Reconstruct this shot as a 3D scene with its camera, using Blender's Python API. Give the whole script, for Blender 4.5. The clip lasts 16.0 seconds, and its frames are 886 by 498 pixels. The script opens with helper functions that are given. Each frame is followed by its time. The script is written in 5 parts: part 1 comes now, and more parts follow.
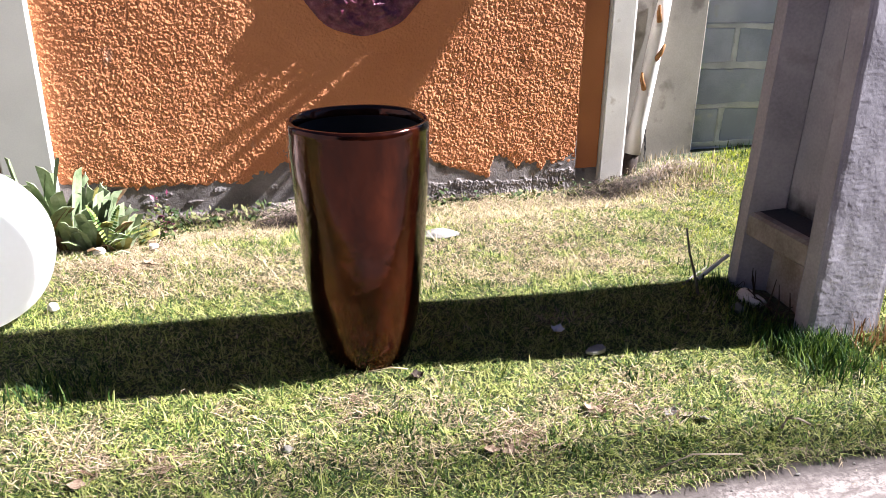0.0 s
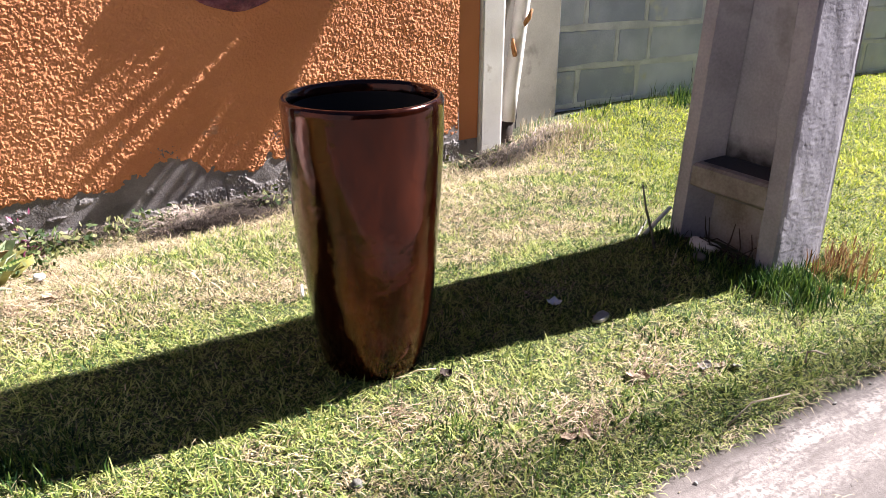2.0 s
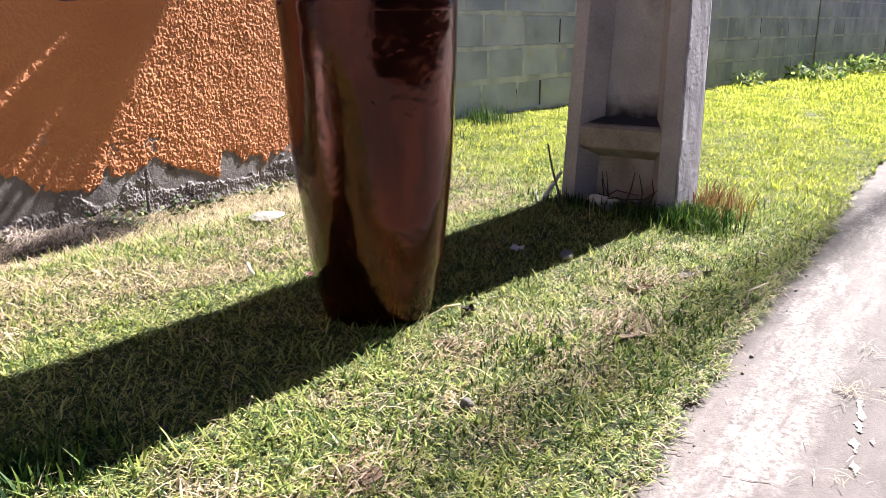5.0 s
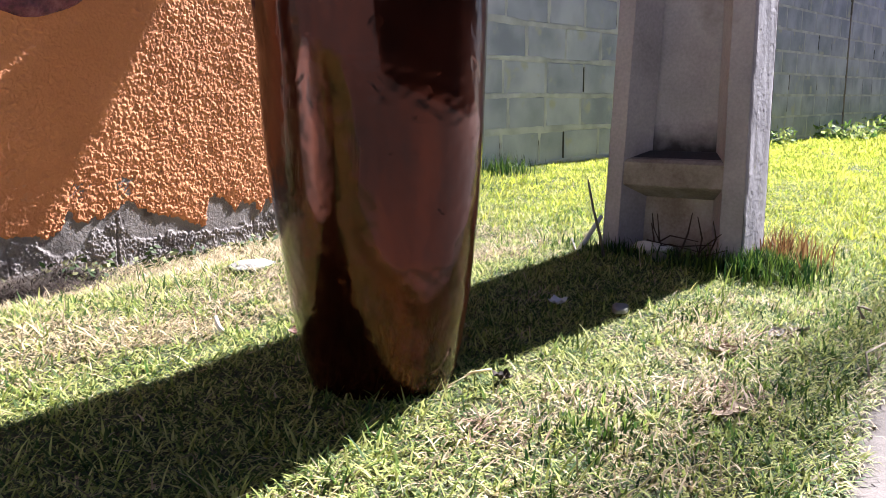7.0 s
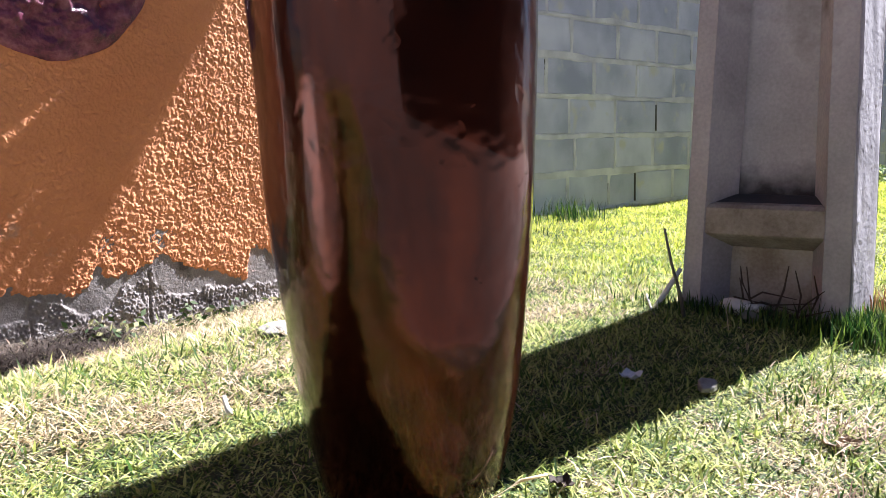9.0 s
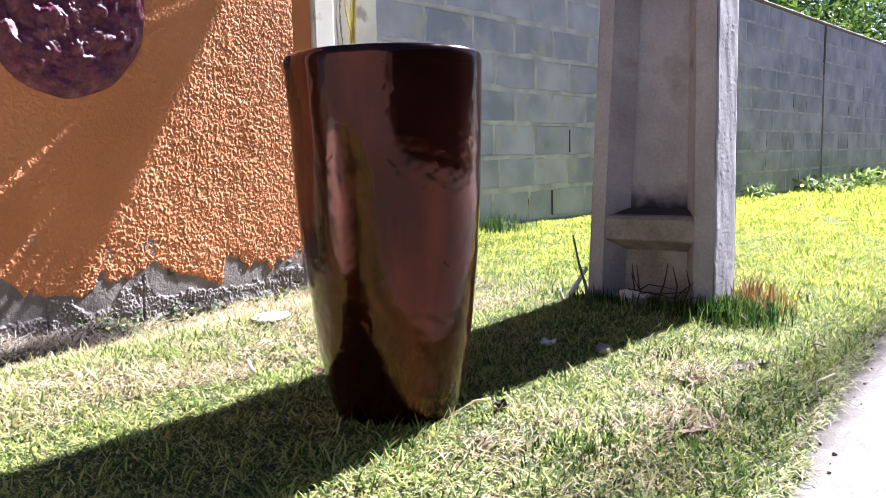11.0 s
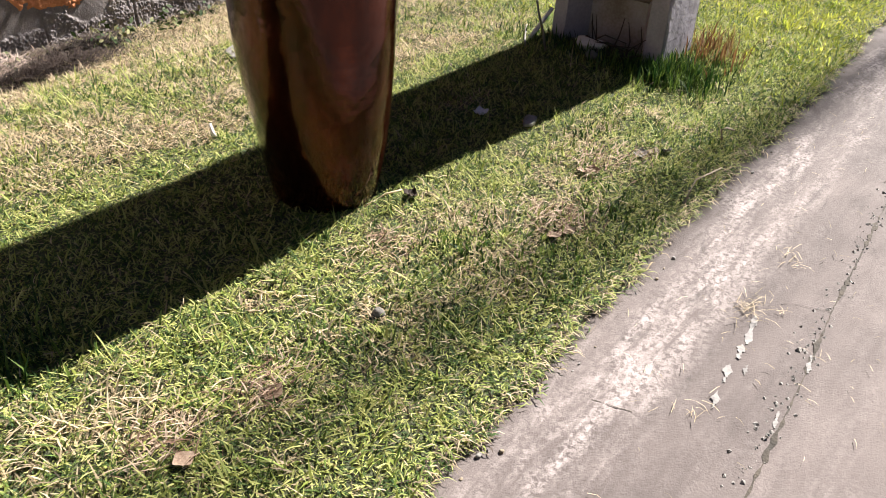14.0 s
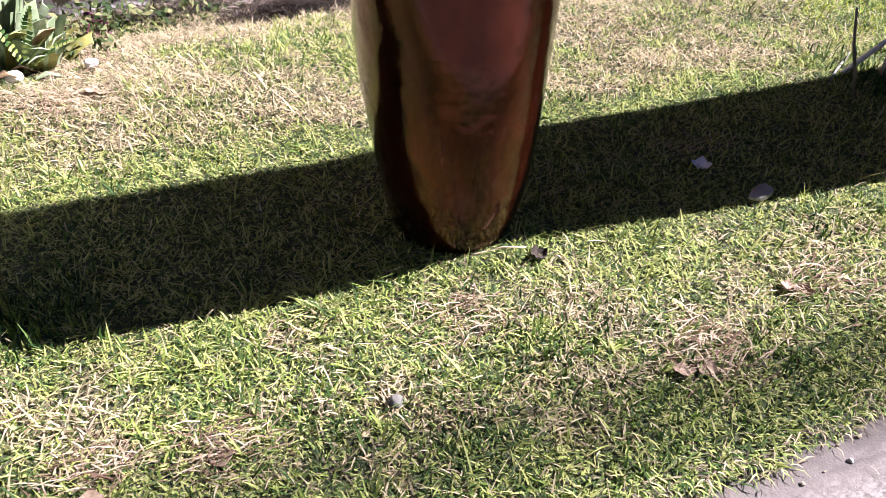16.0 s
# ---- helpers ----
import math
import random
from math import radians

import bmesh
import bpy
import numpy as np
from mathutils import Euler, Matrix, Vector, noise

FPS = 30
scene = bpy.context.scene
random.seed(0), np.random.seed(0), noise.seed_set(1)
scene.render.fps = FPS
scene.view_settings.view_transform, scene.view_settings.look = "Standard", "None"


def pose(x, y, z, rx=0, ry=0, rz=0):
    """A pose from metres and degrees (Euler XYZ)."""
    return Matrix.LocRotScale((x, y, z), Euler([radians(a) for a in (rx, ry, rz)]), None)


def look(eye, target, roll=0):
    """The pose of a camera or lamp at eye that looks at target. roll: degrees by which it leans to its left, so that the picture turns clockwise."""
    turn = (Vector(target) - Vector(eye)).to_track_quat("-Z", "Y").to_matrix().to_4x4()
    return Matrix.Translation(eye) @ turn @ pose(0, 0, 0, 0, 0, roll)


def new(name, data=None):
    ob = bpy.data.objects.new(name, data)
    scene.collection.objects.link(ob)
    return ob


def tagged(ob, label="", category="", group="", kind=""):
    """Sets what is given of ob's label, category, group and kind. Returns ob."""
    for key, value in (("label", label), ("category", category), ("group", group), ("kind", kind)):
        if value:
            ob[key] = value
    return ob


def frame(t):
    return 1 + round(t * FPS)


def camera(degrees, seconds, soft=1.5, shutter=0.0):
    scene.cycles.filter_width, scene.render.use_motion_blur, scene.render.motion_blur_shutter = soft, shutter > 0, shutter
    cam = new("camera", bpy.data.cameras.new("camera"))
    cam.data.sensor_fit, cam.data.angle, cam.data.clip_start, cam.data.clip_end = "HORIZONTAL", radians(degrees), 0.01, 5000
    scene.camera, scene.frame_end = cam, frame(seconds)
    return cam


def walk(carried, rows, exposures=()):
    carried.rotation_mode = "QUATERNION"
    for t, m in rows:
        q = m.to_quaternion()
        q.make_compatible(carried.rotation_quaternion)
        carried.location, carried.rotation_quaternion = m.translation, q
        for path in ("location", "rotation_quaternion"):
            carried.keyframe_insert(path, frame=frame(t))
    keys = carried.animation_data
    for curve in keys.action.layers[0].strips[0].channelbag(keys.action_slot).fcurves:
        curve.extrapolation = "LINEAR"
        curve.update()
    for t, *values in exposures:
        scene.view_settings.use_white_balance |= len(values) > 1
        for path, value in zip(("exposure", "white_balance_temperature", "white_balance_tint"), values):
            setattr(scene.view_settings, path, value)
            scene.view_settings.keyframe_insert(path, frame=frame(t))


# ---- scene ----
cam = camera(57.0, 16.0, soft=0.5)
PATH = [
    (0, (-0.335, -2.021, 1.136), (0.159, -0.234, 0.388), 0.6),
    (0.5, (-0.432, -1.902, 1.124), (0.238, -0.159, 0.408), 0.8),
    (1, (-0.523, -1.738, 1.105), (0.281, -0.049, 0.397), 1.3),
    (1.5, (-0.714, -1.671, 1.081), (0.223, -0.067, 0.341), 1.2),
    (2, (-0.857, -1.582, 1.057), (0.174, -0.056, 0.277), 0.4),
    (2.5, (-0.927, -1.380, 1.002), (0.220, 0.047, 0.194), -0.1),
    (3, (-1.069, -1.217, 0.956), (0.220, 0.070, 0.130), -0.1),
    (3.5, (-1.166, -1.117, 0.940), (0.237, 0.050, 0.121), 0.3),
    (3.7, (-1.187, -1.119, 0.932), (0.257, 0.003, 0.122), 0.3),
    (5.8, (-1.446, -1.038, 0.486), (0.214, 0.014, 0.122), -0.9),
    (6, (-1.459, -1.053, 0.487), (0.207, -0.001, 0.145), -0.9),
    (6.5, (-1.428, -1.047, 0.488), (0.233, 0.014, 0.148), -0.8),
    (7, (-1.012, -0.816, 0.456), (0.611, 0.294, 0.092), -0.2),
    (7.5, (-0.830, -0.717, 0.437), (0.733, 0.460, 0.024), -0.4),
    (8, (-0.798, -0.706, 0.439), (0.746, 0.505, 0.053), -0.7),
    (8.5, (-0.787, -0.703, 0.447), (0.746, 0.543, 0.133), -1.1),
    (8.7, (-0.778, -0.700, 0.449), (0.754, 0.554, 0.165), -1.1),
    (9.9, (-0.798, -0.715, 0.454), (0.704, 0.504, 0.225), -1.1),
    (10.8, (-1.056, -0.846, 0.472), (0.573, 0.292, 0.250), -1.1),
    (11, (-1.221, -0.933, 0.481), (0.430, 0.174, 0.255), -1.1),
    (11.5, (-1.405, -1.045, 0.505), (0.265, 0.028, 0.265), -1.5),
    (12, (-1.409, -1.051, 0.504), (0.262, 0.013, 0.233), -1.6),
    (12.5, (-1.404, -1.043, 0.503), (0.252, 0.007, 0.114), -1.0),
    (13, (-1.351, -1.038, 0.689), (0.218, 0.005, 0.018), -0.2),
    (13.5, (-1.317, -1.194, 0.927), (0.132, -0.179, -0.006), 0.6),
    (14, (-1.170, -1.217, 0.951), (0.166, -0.225, -0.157), 2.1),
    (14.5, (-0.959, -1.231, 0.977), (0.267, -0.142, -0.168), 2.2),
    (15, (-0.733, -1.321, 0.986), (0.237, -0.028, -0.192), 1.2),
    (15.5, (-0.571, -1.265, 0.969), (0.169, 0.111, -0.279), 1.0),
    (16, (-0.516, -1.200, 0.980), (0.080, 0.234, -0.281), 0.7),
]
EXPOSURES = [(0, 2.37, 6000, 15), (2.5, 2.39, 6250, 14), (3.7, 2.23, 6400, 12), (5.8, 2.38, 6000, 14), (8.7, 2.6, 5900, 14), (10.8, 2.75, 5700, 13), (11.4, 2.58, 5850, 13), (12.5, 2.5, 6000, 13), (13.2, 2.2, 6500, 10), (14.0, 1.9, 6450, 11), (15.0, 2.07, 6200, 14), (15.5, 2.18, 6000, 18), (16, 2.22, 5850, 20)]
walk(cam, [(t, look(eye, target, roll)) for t, eye, target, roll in PATH], EXPOSURES)

# ---- light ----
SUN_EL, SUN_AZ = radians(42), radians(-6.4)          # azimuth from +x towards +y
to_sun = Vector((math.cos(SUN_EL) * math.cos(SUN_AZ), math.cos(SUN_EL) * math.sin(SUN_AZ), math.sin(SUN_EL)))
world = bpy.data.worlds.new("sky")
scene.world = world
world.use_nodes = True
wn = world.node_tree
sky = wn.nodes.new("ShaderNodeTexSky")
sky.sky_type, sky.sun_disc = "NISHITA", False
sky.dust_density, sky.ozone_density = 0.0, 7.0
sky.sun_elevation, sky.sun_rotation = SUN_EL, radians(90) - SUN_AZ
wn.nodes["Background"].inputs["Strength"].default_value = 0.0145
wn.links.new(sky.outputs["Color"], wn.nodes["Background"].inputs["Color"])
sun = new("sun", bpy.data.lights.new("sun", "SUN"))
sun.data.energy, sun.data.angle, sun.data.color = 5.0, radians(0.45), (1.0, 0.965, 0.915)
sun.matrix_world = look(to_sun * 20, (0, 0, 0))


# ---- materials ----
def material(name, stops, scale=8.0, rough=0.8, bump=0.3, bump_scale=120.0, detail=6.0, metal=0.0, spots=None, island=0.0,
             spec=0.5, coat=0.0, dist=0.004, rough_var=0.1, trans=0.0, each=0.0):
    """A surface whose colour wanders between the stops at two scales, with fine relief. spots: (colour, scale, threshold) of stains."""
    m = bpy.data.materials.new(name)
    m.use_nodes = True
    n, l = m.node_tree.nodes, m.node_tree.links
    b = n["Principled BSDF"]
    geo = n.new("ShaderNodeNewGeometry")
    big = n.new("ShaderNodeTexNoise")
    big.inputs["Scale"].default_value, big.inputs["Detail"].default_value = scale, detail
    l.new(geo.outputs["Position"], big.inputs["Vector"])
    fine = n.new("ShaderNodeTexNoise")
    fine.inputs["Scale"].default_value, fine.inputs["Detail"].default_value = bump_scale, 4.0
    l.new(geo.outputs["Position"], fine.inputs["Vector"])
    mix = n.new("ShaderNodeMath")
    mix.operation = "MULTIPLY_ADD"
    l.new(fine.outputs["Fac"], mix.inputs[0])
    mix.inputs[1].default_value = 0.35
    l.new(big.outputs["Fac"], mix.inputs[2])
    off = n.new("ShaderNodeMath")
    off.operation = "SUBTRACT"
    l.new(mix.outputs[0], off.inputs[0])
    off.inputs[1].default_value = 0.175
    fac = off.outputs[0]
    if island:
        add = n.new("ShaderNodeMath")
        add.operation = "MULTIPLY_ADD"
        l.new(geo.outputs["Random Per Island"], add.inputs[0])
        add.inputs[1].default_value = island
        l.new(fac, add.inputs[2])
        sub = n.new("ShaderNodeMath")
        sub.operation = "SUBTRACT"
        l.new(add.outputs[0], sub.inputs[0])
        sub.inputs[1].default_value = island / 2
        fac = sub.outputs[0]
    if each:
        info = n.new("ShaderNodeObjectInfo")
        add = n.new("ShaderNodeMath")
        add.operation = "MULTIPLY_ADD"
        l.new(info.outputs["Random"], add.inputs[0])
        add.inputs[1].default_value = each
        l.new(fac, add.inputs[2])
        sub = n.new("ShaderNodeMath")
        sub.operation = "SUBTRACT"
        l.new(add.outputs[0], sub.inputs[0])
        sub.inputs[1].default_value = each / 2
        fac = sub.outputs[0]
    ramp = n.new("ShaderNodeValToRGB")
    ramp.color_ramp.elements[0].position, ramp.color_ramp.elements[1].position = 0.3, 0.7
    for k, c in enumerate(stops):
        if k < 2:
            e = ramp.color_ramp.elements[0 if k == 0 else 1]
        else:
            e = ramp.color_ramp.elements.new(0.5)
        e.color = (*c, 1)
    if len(stops) > 2:
        es = ramp.color_ramp.elements
        for k, c in enumerate(stops):
            es[k].position = 0.3 + 0.4 * k / (len(stops) - 1)
        for k, c in enumerate(stops):
            es[k].color = (*c, 1)
    l.new(fac, ramp.inputs["Fac"])
    colour = ramp.outputs["Color"]
    if spots:
        sc, ss, th = spots
        sn = n.new("ShaderNodeTexNoise")
        sn.inputs["Scale"].default_value, sn.inputs["Detail"].default_value = ss, 5.0
        l.new(geo.outputs["Position"], sn.inputs["Vector"])
        sr = n.new("ShaderNodeMapRange")
        sr.inputs["From Min"].default_value, sr.inputs["From Max"].default_value = th, th + 0.1
        l.new(sn.outputs["Fac"], sr.inputs["Value"])
        sm = n.new("ShaderNodeMix")
        sm.data_type = "RGBA"
        l.new(sr.outputs["Result"], sm.inputs["Factor"])
        l.new(colour, sm.inputs["A"])
        sm.inputs["B"].default_value = (*sc, 1)
        colour = sm.outputs["Result"]
    l.new(colour, b.inputs["Base Color"])
    rr = n.new("ShaderNodeMapRange")
    rr.inputs["To Min"].default_value, rr.inputs["To Max"].default_value = max(0.02, rough - rough_var), min(1.0, rough + rough_var)
    l.new(big.outputs["Fac"], rr.inputs["Value"])
    l.new(rr.outputs["Result"], b.inputs["Roughness"])
    b.inputs["Metallic"].default_value = metal
    b.inputs["Specular IOR Level"].default_value = spec
    b.inputs["Coat Weight"].default_value = coat
    if bump:
        bp = n.new("ShaderNodeBump")
        bp.inputs["Strength"].default_value, bp.inputs["Distance"].default_value = bump, dist
        l.new(fine.outputs["Fac"], bp.inputs["Height"])
        l.new(bp.outputs["Normal"], b.inputs["Normal"])
    if trans:
        tr = n.new("ShaderNodeBsdfTranslucent")
        l.new(colour, tr.inputs["Color"])
        ms = n.new("ShaderNodeMixShader")
        ms.inputs["Fac"].default_value = trans
        l.new(b.outputs["BSDF"], ms.inputs[1])
        l.new(tr.outputs["BSDF"], ms.inputs[2])
        l.new(ms.outputs["Shader"], n["Material Output"].inputs["Surface"])
    return m


M_SOIL = material("soil and thatch", [(0.026, 0.03, 0.013), (0.06, 0.066, 0.027), (0.13, 0.125, 0.06)], 60, 0.95, 0.9, 160, dist=0.012)
M_CRACK = material("dark crack brown", [(0.03, 0.024, 0.018), (0.075, 0.06, 0.045)], 30, 0.95, 0.6, 150)
M_FRESH = material("fresh lawn blades", [(0.05, 0.1, 0.024), (0.154, 0.239, 0.051), (0.285, 0.359, 0.085), (0.422, 0.462, 0.154)], 10, 0.6, 0, 60, island=0.8, spec=0.18, trans=0.45)
M_MAT = material("clipped grass litter", [(0.05, 0.09, 0.025), (0.157, 0.207, 0.047), (0.314, 0.353, 0.084), (0.431, 0.431, 0.151)], 12.0, 0.75, 0, 60, island=0.75, spec=0.3, trans=0.33)
M_DRYMAT = material("dry grass litter", [(0.06, 0.048, 0.026), (0.216, 0.178, 0.097), (0.394, 0.297, 0.157), (0.562, 0.432, 0.254)], 12.0, 0.75, 0, 60, island=0.8, spec=0.3, trans=0.38)
M_GRASS = material("lawn blades", [(0.075, 0.115, 0.03), (0.218, 0.274, 0.056), (0.37, 0.409, 0.101), (0.476, 0.476, 0.174)], 12.0, 0.65, 0, 60, island=0.9, spec=0.16, trans=0.45)
M_BRIGHT = material("sunny lawn blades", [(0.13, 0.185, 0.02), (0.31, 0.36, 0.035), (0.43, 0.455, 0.055), (0.54, 0.53, 0.10)], 5.0, 0.75, 0, 60, island=0.5, spec=0.12, trans=0.62)
M_STRAW = material("dry straw", [(0.23, 0.185, 0.115), (0.445, 0.35, 0.217), (0.594, 0.477, 0.323)], 4, 0.7, 0, 60, island=0.85, spec=0.18, trans=0.32)
M_TALL = material("tall grass", [(0.012, 0.036, 0.008), (0.038, 0.082, 0.013), (0.12, 0.175, 0.03)], 5, 0.6, 0, 60, island=0.7, spec=0.25, trans=0.25)
M_WEED = material("dull weed leaves", [(0.035, 0.06, 0.018), (0.10, 0.125, 0.04), (0.22, 0.21, 0.09)], 8, 0.7, 0, 60, island=0.7, spec=0.2, trans=0.3)
M_RED = material("reddish seed stalks", [(0.11, 0.05, 0.02), (0.20, 0.10, 0.038), (0.26, 0.175, 0.07)], 9, 0.7, 0, 60, island=0.6, trans=0.3)
M_STUCCO = material("orange stucco", [(0.55, 0.20, 0.08), (0.66, 0.265, 0.118)], 2.0, 0.85, 0.6, 190, dist=0.003, spots=((0.40, 0.27, 0.21), 6, 0.69))
M_FOOT = material("crumbling grey cement", [(0.15, 0.127, 0.122), (0.22, 0.19, 0.184), (0.28, 0.247, 0.24)], 9.0, 0.92, 0.5, 180, dist=0.003, spots=((0.10, 0.08, 0.075), 16, 0.62))
M_ORANGE = material("smooth orange paint", [(0.45, 0.158, 0.057), (0.54, 0.2, 0.08)], 3.0, 0.8, 0.25, 200, dist=0.002)
M_CEMENT = material("bare cement footing", [(0.16, 0.135, 0.12), (0.25, 0.215, 0.195), (0.33, 0.29, 0.265)], 7.0, 0.9, 0.7, 140, dist=0.006, spots=((0.16, 0.13, 0.11), 14, 0.6))
M_PURPLE = material("purple glazed plaque", [(0.065, 0.010, 0.032), (0.14, 0.025, 0.06), (0.22, 0.075, 0.115)], 30, 0.42, 0.8, 110, dist=0.005, spec=0.45)
M_BLOCK = material("grey concrete block", [(0.30, 0.325, 0.44), (0.435, 0.46, 0.595), (0.58, 0.60, 0.72)], 3.5, 0.92, 0.6, 230, spots=((0.5, 0.5, 0.48), 7.5, 0.6), dist=0.003, each=0.22)
M_MORTAR = material("mortar", [(0.41, 0.42, 0.475), (0.67, 0.675, 0.72)], 8, 0.95, 0.6, 160, dist=0.004)
# plaster colour lowered, the shade on this piece is put into it
M_PLASTER = material("beige plaster", [(0.21, 0.19, 0.165), (0.33, 0.30, 0.26)], 4, 0.9, 0.07, 160, spots=((0.13, 0.11, 0.095), 6, 0.58))
M_WHITE = material("weathered white paint", [(0.53, 0.49, 0.45), (0.70, 0.66, 0.62)], 6, 0.8, 0.1, 160, spots=((0.4, 0.34, 0.28), 12, 0.62))
M_POLE = material("grey cast concrete", [(0.225, 0.207, 0.237), (0.315, 0.29, 0.328), (0.41, 0.38, 0.417)], 4.5, 0.88, 0.2, 110, spots=((0.15, 0.13, 0.13), 4.5, 0.58), dist=0.004)
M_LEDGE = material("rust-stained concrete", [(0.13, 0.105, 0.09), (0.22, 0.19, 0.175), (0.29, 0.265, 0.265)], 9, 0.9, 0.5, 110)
# soot on the pole; also painted shade in the plaster gap and block joints
M_SOOT_GAP = material("black of soot and of gap shade", [(0.016, 0.016, 0.02), (0.04, 0.037, 0.04)], 12, 0.9, 0.4, 120)
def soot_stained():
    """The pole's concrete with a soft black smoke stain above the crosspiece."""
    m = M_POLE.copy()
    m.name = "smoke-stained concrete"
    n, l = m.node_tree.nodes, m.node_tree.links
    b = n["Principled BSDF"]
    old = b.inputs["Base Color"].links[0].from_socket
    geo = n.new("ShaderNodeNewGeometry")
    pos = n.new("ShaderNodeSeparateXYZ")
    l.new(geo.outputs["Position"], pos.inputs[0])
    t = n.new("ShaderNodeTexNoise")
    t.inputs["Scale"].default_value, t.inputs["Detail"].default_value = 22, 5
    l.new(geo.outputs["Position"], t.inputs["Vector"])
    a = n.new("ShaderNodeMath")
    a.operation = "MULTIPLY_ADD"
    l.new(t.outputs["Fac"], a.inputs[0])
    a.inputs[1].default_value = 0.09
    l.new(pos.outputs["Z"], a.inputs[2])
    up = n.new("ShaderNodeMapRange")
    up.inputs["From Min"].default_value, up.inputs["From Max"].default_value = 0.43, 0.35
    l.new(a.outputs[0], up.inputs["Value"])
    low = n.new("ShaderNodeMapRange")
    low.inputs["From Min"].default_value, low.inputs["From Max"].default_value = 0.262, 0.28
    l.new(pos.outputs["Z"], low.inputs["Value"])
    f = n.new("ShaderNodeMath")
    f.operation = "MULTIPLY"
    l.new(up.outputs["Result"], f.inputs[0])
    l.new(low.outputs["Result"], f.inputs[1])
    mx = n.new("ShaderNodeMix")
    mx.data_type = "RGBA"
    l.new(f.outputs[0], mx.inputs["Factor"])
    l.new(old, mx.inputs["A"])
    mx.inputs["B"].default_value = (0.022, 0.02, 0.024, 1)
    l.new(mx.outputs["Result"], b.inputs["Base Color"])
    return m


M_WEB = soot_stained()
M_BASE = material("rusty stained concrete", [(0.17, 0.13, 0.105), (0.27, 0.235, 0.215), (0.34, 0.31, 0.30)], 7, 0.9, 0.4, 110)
# the translucency is put in to brighten the ball's shaded side
M_BALL = material("white enamel", [(0.86, 0.855, 0.84), (0.9, 0.895, 0.885)], 5, 0.35, 0.1, 60, trans=0.6)
M_AGAVE = material("grey-green leaf", [(0.16, 0.215, 0.105), (0.30, 0.355, 0.205), (0.45, 0.495, 0.34)], 14, 0.5, 0.2, 60, island=0.3, trans=0.15)
M_OLIVE = material("olive yellowing leaf", [(0.13, 0.13, 0.03), (0.25, 0.225, 0.06), (0.36, 0.31, 0.11)], 14, 0.55, 0.2, 60, island=0.3, trans=0.1)
M_DEADLEAF = material("dead brown leaf", [(0.07, 0.04, 0.018), (0.17, 0.10, 0.045), (0.30, 0.19, 0.10)], 22, 0.8, 0.3, 90)
M_LEAFDRY = material("dry leaf", [(0.22, 0.14, 0.09), (0.38, 0.28, 0.2)], 40, 0.8, 0.3, 200, island=0.4)
M_DULL = material("dull grey-brown stone", [(0.09, 0.08, 0.068), (0.17, 0.155, 0.135)], 25, 0.9, 0.6, 150)
M_PAPER = material("white scrap", [(0.42, 0.43, 0.46), (0.6, 0.6, 0.62)], 50, 0.7, 0.2, 200)
M_STONE = material("pale stone", [(0.16, 0.145, 0.13), (0.30, 0.28, 0.255)], 25, 0.9, 0.6, 150)
M_TWIG = material("grey twig", [(0.16, 0.12, 0.08), (0.3, 0.25, 0.18)], 30, 0.9, 0.4, 200)
M_DARKTWIG = material("dark twig", [(0.022, 0.015, 0.012), (0.055, 0.038, 0.03)], 30, 0.85, 0.3, 200, spec=0.2)
M_LITTER = material("dead roots", [(0.03, 0.02, 0.014), (0.075, 0.052, 0.036), (0.15, 0.11, 0.078)], 20, 0.9, 0, 60, island=0.6)
M_PALEROOT = material("bleached roots", [(0.11, 0.075, 0.062), (0.30, 0.225, 0.185), (0.52, 0.42, 0.35)], 20, 0.9, 0, 60, island=0.8)
M_ROOTS = material("pulled roots", [(0.025, 0.018, 0.014), (0.06, 0.045, 0.035), (0.13, 0.10, 0.08)], 20, 0.9, 0, 60, island=0.7)
M_RUST = material("rusty iron", [(0.20, 0.08, 0.025), (0.36, 0.17, 0.05)], 30, 0.85, 0.5, 200)
M_PALM = material("palm frond", [(0.05, 0.11, 0.015), (0.12, 0.2, 0.03), (0.26, 0.3, 0.05)], 6, 0.45, 0, 60, island=0.4, trans=0.3)
M_STALK = material("yellow palm stalk", [(0.35, 0.25, 0.05), (0.45, 0.38, 0.09)], 12, 0.5, 0.2, 60)
M_LEAF = material("tree leaves", [(0.03, 0.06, 0.012), (0.07, 0.12, 0.02), (0.14, 0.2, 0.035)], 1.5, 0.5, 0, 20, island=0.5, trans=0.3)
M_BARK = material("bark", [(0.09, 0.07, 0.05), (0.17, 0.14, 0.1)], 9, 0.95, 0.8, 40)
M_REDPAINT = material("dark red paint", [(0.10, 0.03, 0.02), (0.16, 0.05, 0.03)], 6, 0.7, 0.2, 90)
M_GREYPAINT = material("grey paint", [(0.43, 0.41, 0.375), (0.53, 0.505, 0.46)], 4, 0.85, 0.12, 160, dist=0.002)


